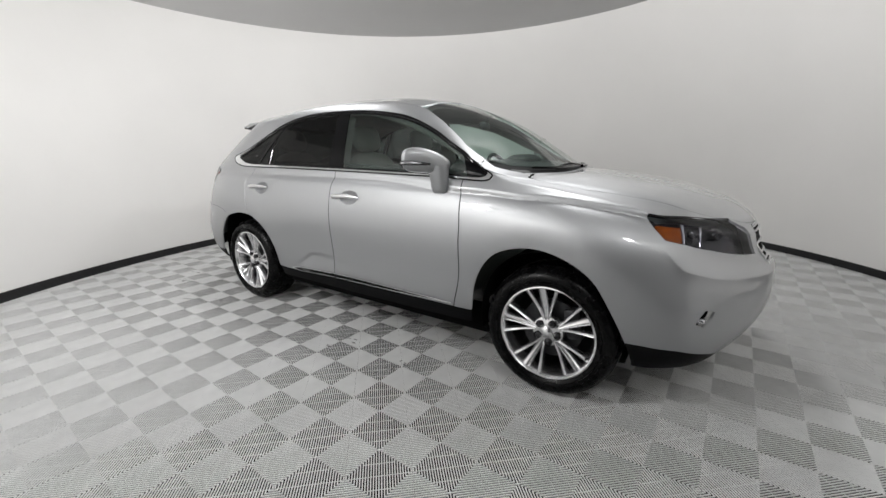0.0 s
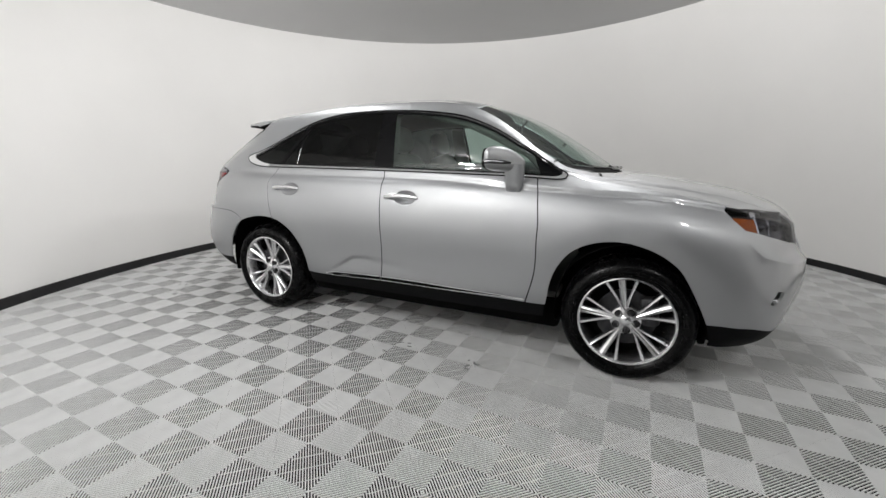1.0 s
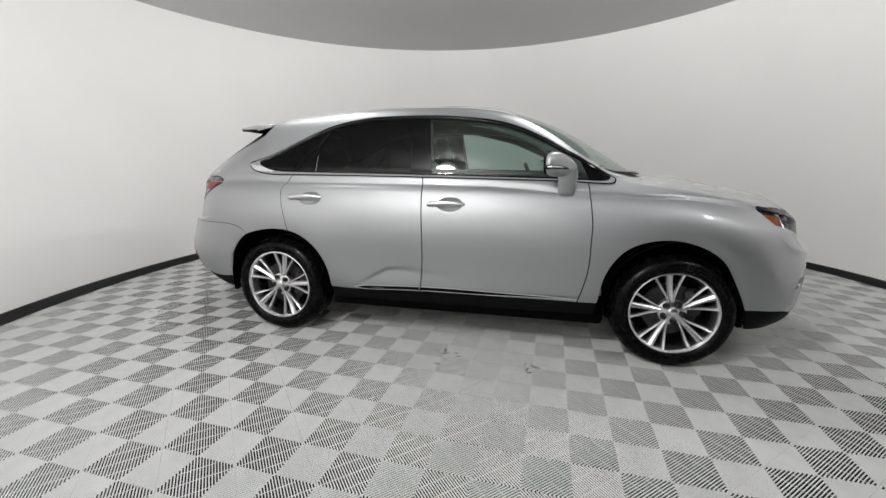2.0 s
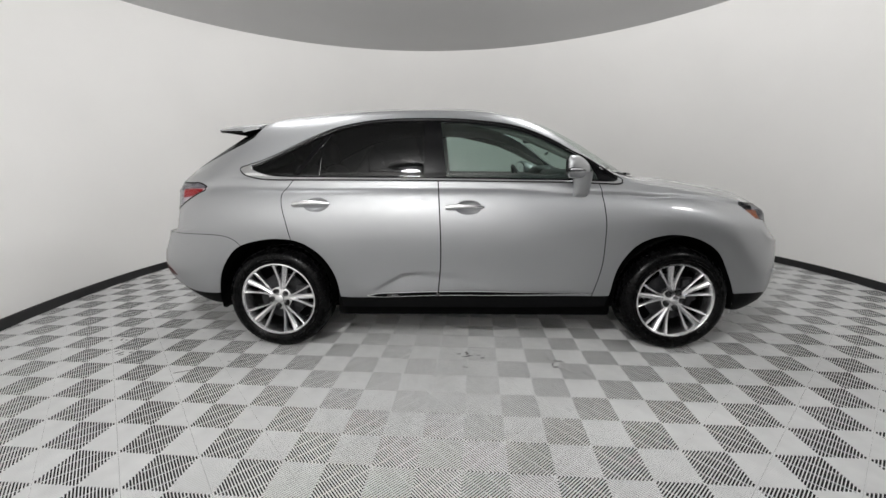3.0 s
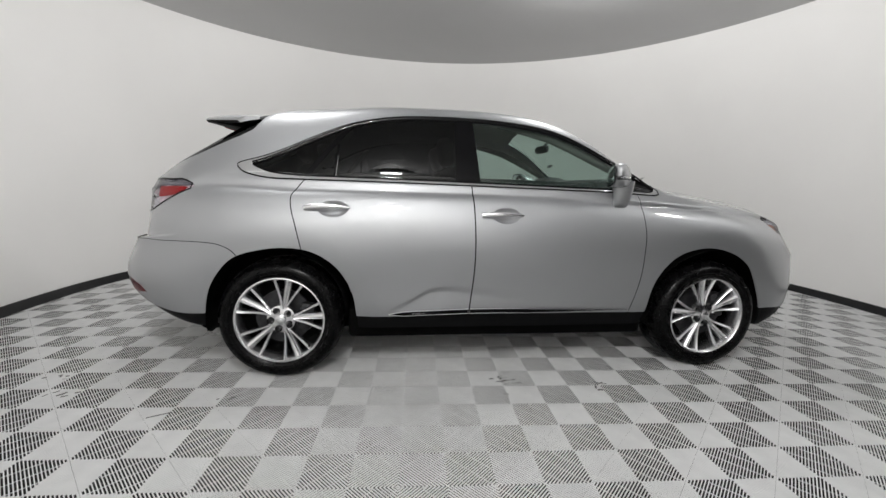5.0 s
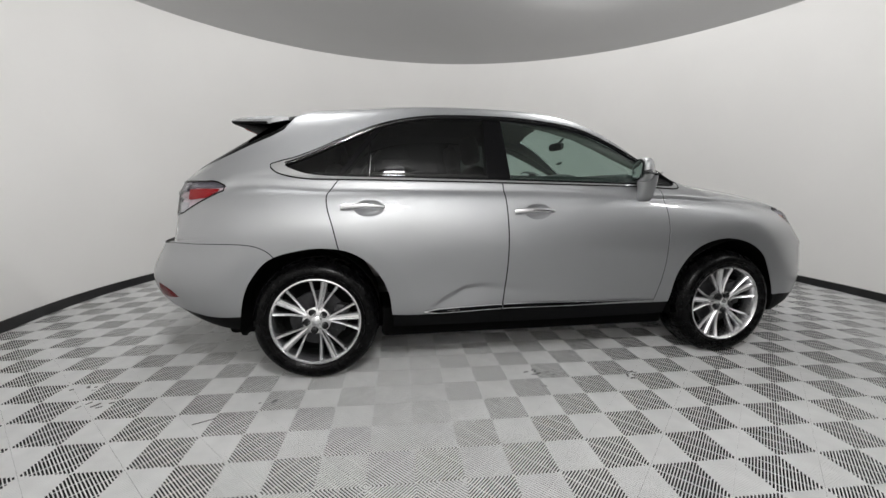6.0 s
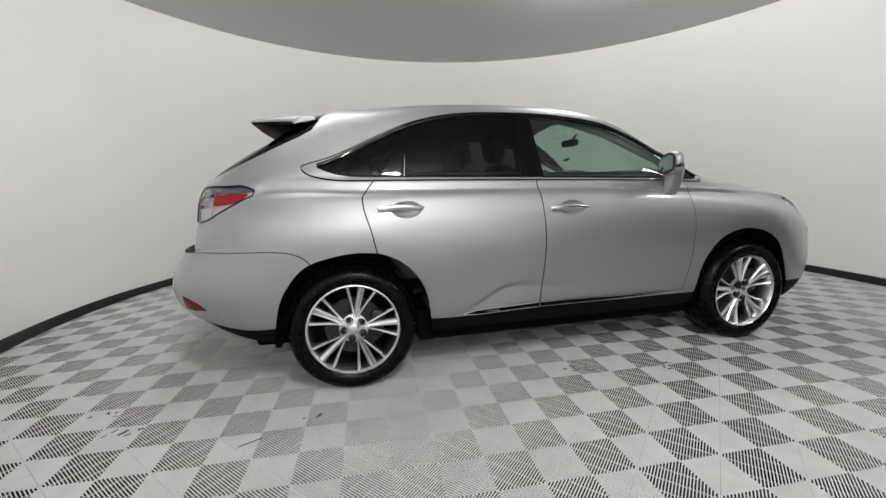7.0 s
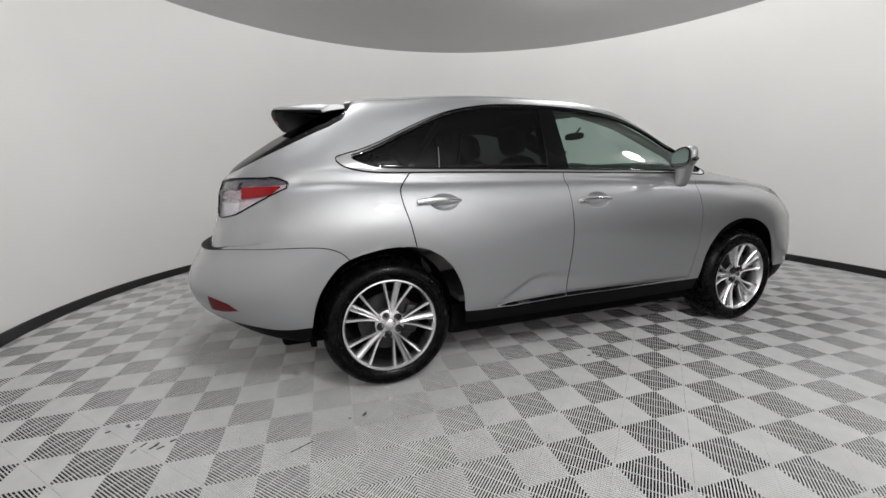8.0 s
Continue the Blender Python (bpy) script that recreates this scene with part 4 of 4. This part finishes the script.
def wheel(at, turned, out):
    """A five by three spoke alloy wheel on a road tyre, outer face toward out along y."""
    hub = new("wheel")
    hub.parent = car
    tagged(hub, "silver alloy wheel with triple spokes and a black tyre")
    hub.matrix_local = pose(*at) @ (pose(0, 0, 0) if out < 0 else pose(0, 0, 0, 0, 0, 180)) @ pose(0, 0, 0, 0, turned, 0)
    I = Matrix.Identity(4)
    R, r = .362, .262
    tyre = part("tyre", revolve([(r - .012, .01), (r + .004, -.006), (r + .012, -.012), (r + .03, -.020), (R - .055, -.021), (R - .035, -.013), (R - .018, .004), (R - .007, .026), (R - .002, .05), (R, .08), (R, .16), (R - .004, .20), (R - .02, .225), (r + .03, .24), (r - .01, .22)], 96, I), RUBBER, hub)
    # tread blocks and shoulder lugs, a few millimetres proud
    bm = bmesh.new()
    for k in range(72):
        a = 2 * math.pi * k / 72
        for yy, rr, wide, lean in ((.012, R - .0165, .034, 32), (.075, R - .001, .05, 2), (.135, R - .001, .05, 0), (.19, R - .003, .04, -8)):
            c = Matrix.Rotation(a, 4, "Y") @ Matrix.Translation((rr, yy, 0)) @ Matrix.Rotation(radians(-lean), 4, "Z") @ Matrix.Diagonal((.004, wide, .024, 1))
            bmesh.ops.create_cube(bm, size=1, matrix=c)
    tagged(part("tread", bm, RUBBER, tyre, smooth=False), kind="stuff")
    for rr in (r + .022, R - .06):
        part("sidewall_ring", revolve([(rr - .002, -.0165), (rr, -.0225), (rr + .002, -.0165)], 96, I), RUBBER, tyre)
    rim = part("rim", revolve([(r - .0, .004), (r - .002, -.010), (r - .009, -.012), (r - .015, -.006), (r - .02, .018), (r - .035, .06), (r - .045, .16), (r - .02, .21)], 72, I), ALLOY, hub)
    part("brake_disc", revolve([(.04, .085), (.165, .085), (.165, .105), (.04, .105)], 48, I), ALLOY_DARK, hub, "dull steel brake disc")
    part("brake_caliper", box((.09, .07, .17), (.13, .09, .03), .02), ALLOY_DARK, hub)
    # disc added behind the spokes, its near-black standing in for shade
    part("wheel_barrel_back", revolve([(.02, .14), (r - .04, .15)], 48, I), GAP, hub, "near-black disc put in for shade inside the wheel")
    part("hub_disc", revolve([(.0005, .012), (.03, .012), (.055, .016), (.082, .026), (.088, .05)], 48, I), ALLOY, rim)

    def spoke(a0, a1, w0, w1, r0, r1, name):
        """A tapering bar with a crowned face from angle a0 at the hub to a1 at the rim."""
        bm, secs = bmesh.new(), []
        for k in range(9):
            f = k / 8
            rad = r0 + (r1 - r0) * f
            a = a0 + (a1 - a0) * (1 - (1 - f) ** 1.6)
            w = w0 + (w1 - w0) * f
            yf = .020 - .022 * f + .020 * math.sin(math.pi * f) * .4
            c, t = Vector((math.sin(a) * rad, 0, math.cos(a) * rad)), Vector((math.cos(a), 0, -math.sin(a)))
            sec = []
            for q, dy in ((-.5, .045), (-.5, .016), (-.30, .003), (0, -.002), (.30, .003), (.5, .016), (.5, .045)):
                sec.append(bm.verts.new(c + t * (w * q) + Vector((0, yf + dy, 0))))
            secs.append(sec)
        for s0, s1 in zip(secs, secs[1:]):
            for q in range(6):
                bm.faces.new((s0[q], s0[q + 1], s1[q + 1], s1[q]))
        bm.faces.new(secs[0]), bm.faces.new(secs[-1])
        part(name, bm, ALLOY, rim)
    for k in range(5):
        a = 2 * math.pi * k / 5
        spoke(a, a, .028, .046, .055, r - .010, "spoke")
        spoke(a - radians(11), a - radians(19), .015, .024, .066, r - .012, "spoke")
        spoke(a + radians(11), a + radians(19), .015, .024, .066, r - .012, "spoke")
        b = a + radians(36)
        c = Vector((math.sin(b) * .0572, .012, math.cos(b) * .0572))
        part("lug_nut", revolve([(.0005, -.012), (.009, -.012), (.012, -.006), (.012, .012)], 12, Matrix.Translation(c)), ALLOY_DARK, rim, "dark lug nut")
        part("lug_well", revolve([(.0205, -.002), (.0190, .001), (.0125, .006)], 16, Matrix.Translation(c + Vector((0, -.0005, 0)))), GAP, rim)
    part("centre_cap", revolve([(.0005, -.002), (.024, -.001), (.031, .004), (.033, .014)], 32, I), ALLOY, rim, "plain centre cap")
    part("cap_emblem", blob((.036, .004, .026), (0, -.003, 0), 2.2), CHROME, rim, "plain oval emblem")
    part("valve", tube([(.2, .02, -.13), (.19, .0, -.125)], .004, 6), GAP, rim)
    return hub


wheel((-1.37, -.868, .358), 13, -1)
wheel((1.37, -.868, .358), -10, -1)
wheel((-1.37, .868, .358), 30, 1)
wheel((1.37, .868, .358), 50, 1)

# ---- cabin ----
part("cabin_floor", merge(box((1.9, 1.5, .05), (.03, 0, .42), .02), box((1.0, .95, .05), (-1.4, 0, .44), .02)), CABIN, car)
panel("headliner", "roof", LINER, car, "pale cloth headliner", lift=-.045, skirt=0, joined=True)
part("rear_shelf", box((.9, 1.35, .03), (-1.55, 0, 1.02), .012), CABIN, car, "grey load cover")


def seat(x, y, front=True):
    s = new("front_seat" if front else "rear_seat")
    s.parent = car
    tagged(s, "pale grey leather car seat with headrest")
    s.matrix_local = pose(x, y, 0)
    w = .52
    part("cushion", blob((.54, w, .20), (.0, 0, .66), 3.6, (0, -8, 0)), LEATHER, s)
    part("backrest", blob((.17, w, .66), (-.33, 0, .98), 3.4, (0, -20, 0), 28, 18), LEATHER, s)
    for q in (-1, 1):
        part("bolster", blob((.20, .10, .52), (-.30, q * .225, .95), 2.8, (0, -20, 0)), LEATHER, s)
        part("headrest_post", tube([(-.42, q * .05, 1.25), (-.455, q * .05, 1.38)], .007, 8), CHROME, s, "chrome post")
    part("headrest", blob((.11, .28, .20), (-.455, 0, 1.40), 3.0, (0, -12, 0)), LEATHER, s)


seat(.10, -.37), seat(.10, .37)
seat(-.85, -.37, False), seat(-.85, .37, False)
dash = part("dashboard", merge(box((.42, 1.42, .34), (.81, 0, 1.045), .07, (0, 12, 0), 4), box((.30, 1.30, .10), (.98, 0, 1.155), .04, (0, 8, 0), 3)), DASH, car, "dark padded dashboard")
part("instrument_hood", blob((.22, .42, .13), (.70, .37, 1.21), 2.8), DASH, dash)
part("console", box((.70, .26, .30), (.35, 0, .66), .05, (0, -6, 0), 3), CABIN, car, "grey centre console")
# steering wheel
wheel_at = pose(.49, .37, 1.10, 0, 66, 0)
steer = part("steering_wheel", tube([wheel_at @ Vector((.185 * math.cos(a), .185 * math.sin(a), 0)) for a in (2 * math.pi * k / 40 for k in range(40))], .016, 10, closed=True), DASH, car, "dark leather steering wheel")
part("wheel_boss", merge(blob((.13, .15, .05), tuple(wheel_at @ Vector((0, 0, 0))), 2.8, (0, 66, 0)), tube([wheel_at @ Vector((0, -.18, 0)), wheel_at @ Vector((0, .18, 0))], .014, 8), tube([wheel_at @ Vector((0, 0, 0)), wheel_at @ Vector((.18, 0, 0))], .016, 8)), DASH, steer)
part("steering_column", tube([(.52, .37, 1.09), (.75, .37, 1.0)], .035, 10), DASH, steer)
inner = part("rear_view_mirror", blob((.035, .21, .062), (.494, .05, 1.488), 3.2, (0, 0, 8)), DASH, car, "dark inside mirror")
part("mirror_stalk", tube([(.50, .05, 1.50), (.555, .05, 1.56)], .010, 8), DASH, inner)
part("toll_tag", box((.012, .085, .03), (.775, .575, 1.388), .004, (0, 40, 0)), DASH, car, "small dark box stuck to the windshield")

# ---- floor tiles: open ribbed squares, ribs crosswise from square to square ----
P, TURN_Z, OFF = .1962, -2.7, (.003, -.072)


def ribbed_tile():
    """Two by two squares of slanted ribs, each rib cut by a groove at mid length, on cross bars over an open base."""
    verts, faces = [], []
    n, depth, fill, foot, groove = 25, .0048, .33, .0002, .0008
    step = 2 * P / n

    def put(top, low, i, j):
        """One rib or bar from its upper and lower outline, given across and along the ribs."""
        ring = []
        for z_ring, z in ((top, 0), (low, -1)):
            for s_, t_, h in z_ring:
                x, y = (s_ + t_) / 2, (s_ - t_) / 2
                if (i + j) % 2:
                    x = P - x
                ring.append((x + i * P, y + j * P, h))
        m, k0 = len(top), len(verts)
        area2 = sum(ring[q][0] * ring[(q + 1) % m][1] - ring[(q + 1) % m][0] * ring[q][1] for q in range(m))
        verts.extend(ring)
        order = list(range(m)) if area2 > 0 else list(range(m))[::-1]
        faces.append(tuple(k0 + q for q in order))
        for q in range(m):
            c, d = order[q], order[(q + 1) % m]
            faces.append((k0 + c, k0 + m + c, k0 + m + d, k0 + d))

    for i in (0, 1):
        for j in (0, 1):
            for k in range(n):
                lo, hi = step * (k + .5 - fill / 2), step * (k + .5 + fill / 2)
                reach = [min(q, 2 * P - q) for q in (lo, hi)]
                if min(reach) < .004:
                    continue
                for side in (1, -1):
                    line = [(lo, groove), (lo, reach[0])] + ([(P, P)] if lo < P < hi else []) + [(hi, reach[1]), (hi, groove)]
                    top = [(q, t * side, 0) for q, t in line]
                    low = [(q - foot if q == lo else q + foot if q == hi else q, t * side, -depth) for q, t in line]
                    put(top, low, i, j)
            for t0 in (-.5 * P, 0, .5 * P):
                a, b, w = abs(t0) + .003, 2 * P - abs(t0) - .003, .0006
                line = [(a, t0 - w), (a, t0 + w), (b, t0 + w), (b, t0 - w)]
                put([(q, t, -.0112) for q, t in line], [(q, t, -.0142) for q, t in line], i, j)
    return verts, faces


tile_verts, tile_faces = ribbed_tile()
tile_mesh = bpy.data.meshes.new("floor_tile")
tile_mesh.from_pydata(tile_verts, [], tile_faces)
tile_mesh.materials.append(TILE)
turn = Matrix.Rotation(radians(TURN_Z), 4, "Z")
spots = []
for i in range(-26, 26, 2):
    for j in range(-30, 30, 2):
        m = turn @ Matrix.Translation((OFF[0] + i * P, OFF[1] + j * P, 0))
        c = m @ Vector((P, P, 0))
        if math.hypot(c.x - ROOM_X, (c.y - ROOM_Y) / (NEAR if c.y < ROOM_Y else 1)) < ROOM_R + .2:
            spots.append((c.y, m))
spots.sort(key=lambda q: q[0])
for _, m in spots[:300]:
    ob = new("floor_tile", tile_mesh)
    ob.parent = floor
    ob.matrix_local = m
rest_v, rest_f = [], []
for _, m in spots[300:]:
    k0 = len(rest_v)
    rest_v += [tuple(m @ Vector(v)) for v in tile_verts]
    rest_f += [tuple(k0 + q for q in f) for f in tile_faces]
if rest_f:
    ob = mesh_object("floor_tiles_rest", rest_v, rest_f, TILE, floor, "far ribbed floor tiles", smooth=False)
    tagged(ob, kind="stuff")

# scuffs: loose clusters of dark strokes, and a dropped strip
rng = random.Random(4)
for x, y, count, spread in ((-.02, -1.0, 9, .045), (-.06, -1.17, 3, .03), (.53, -1.06, 6, .035), (.52, -1.14, 3, .02), (-2.66, -.79, 6, .04), (-2.5, -1.0, 7, .04), (-1.58, -1.09, 4, .03)):
    bm = box((.001, .001, .0005), (x, y, .0005))
    for _ in range(count):
        at = (x + rng.gauss(0, spread), y + rng.gauss(0, spread * .6), .0009)
        bm = merge(bm, box((rng.uniform(.010, .035), rng.uniform(.004, .013), .0012), at, .0004, (0, 0, rng.uniform(-10, 70))))
    part("scuff_mark", bm, SCUFF, floor, "dark scuff mark")
part("scuff_mark", box((.10, .007, .0016), (-1.86, -1.24, .0010), .0004, (0, 0, 25)), SCUFF, floor, "thin dark strip")
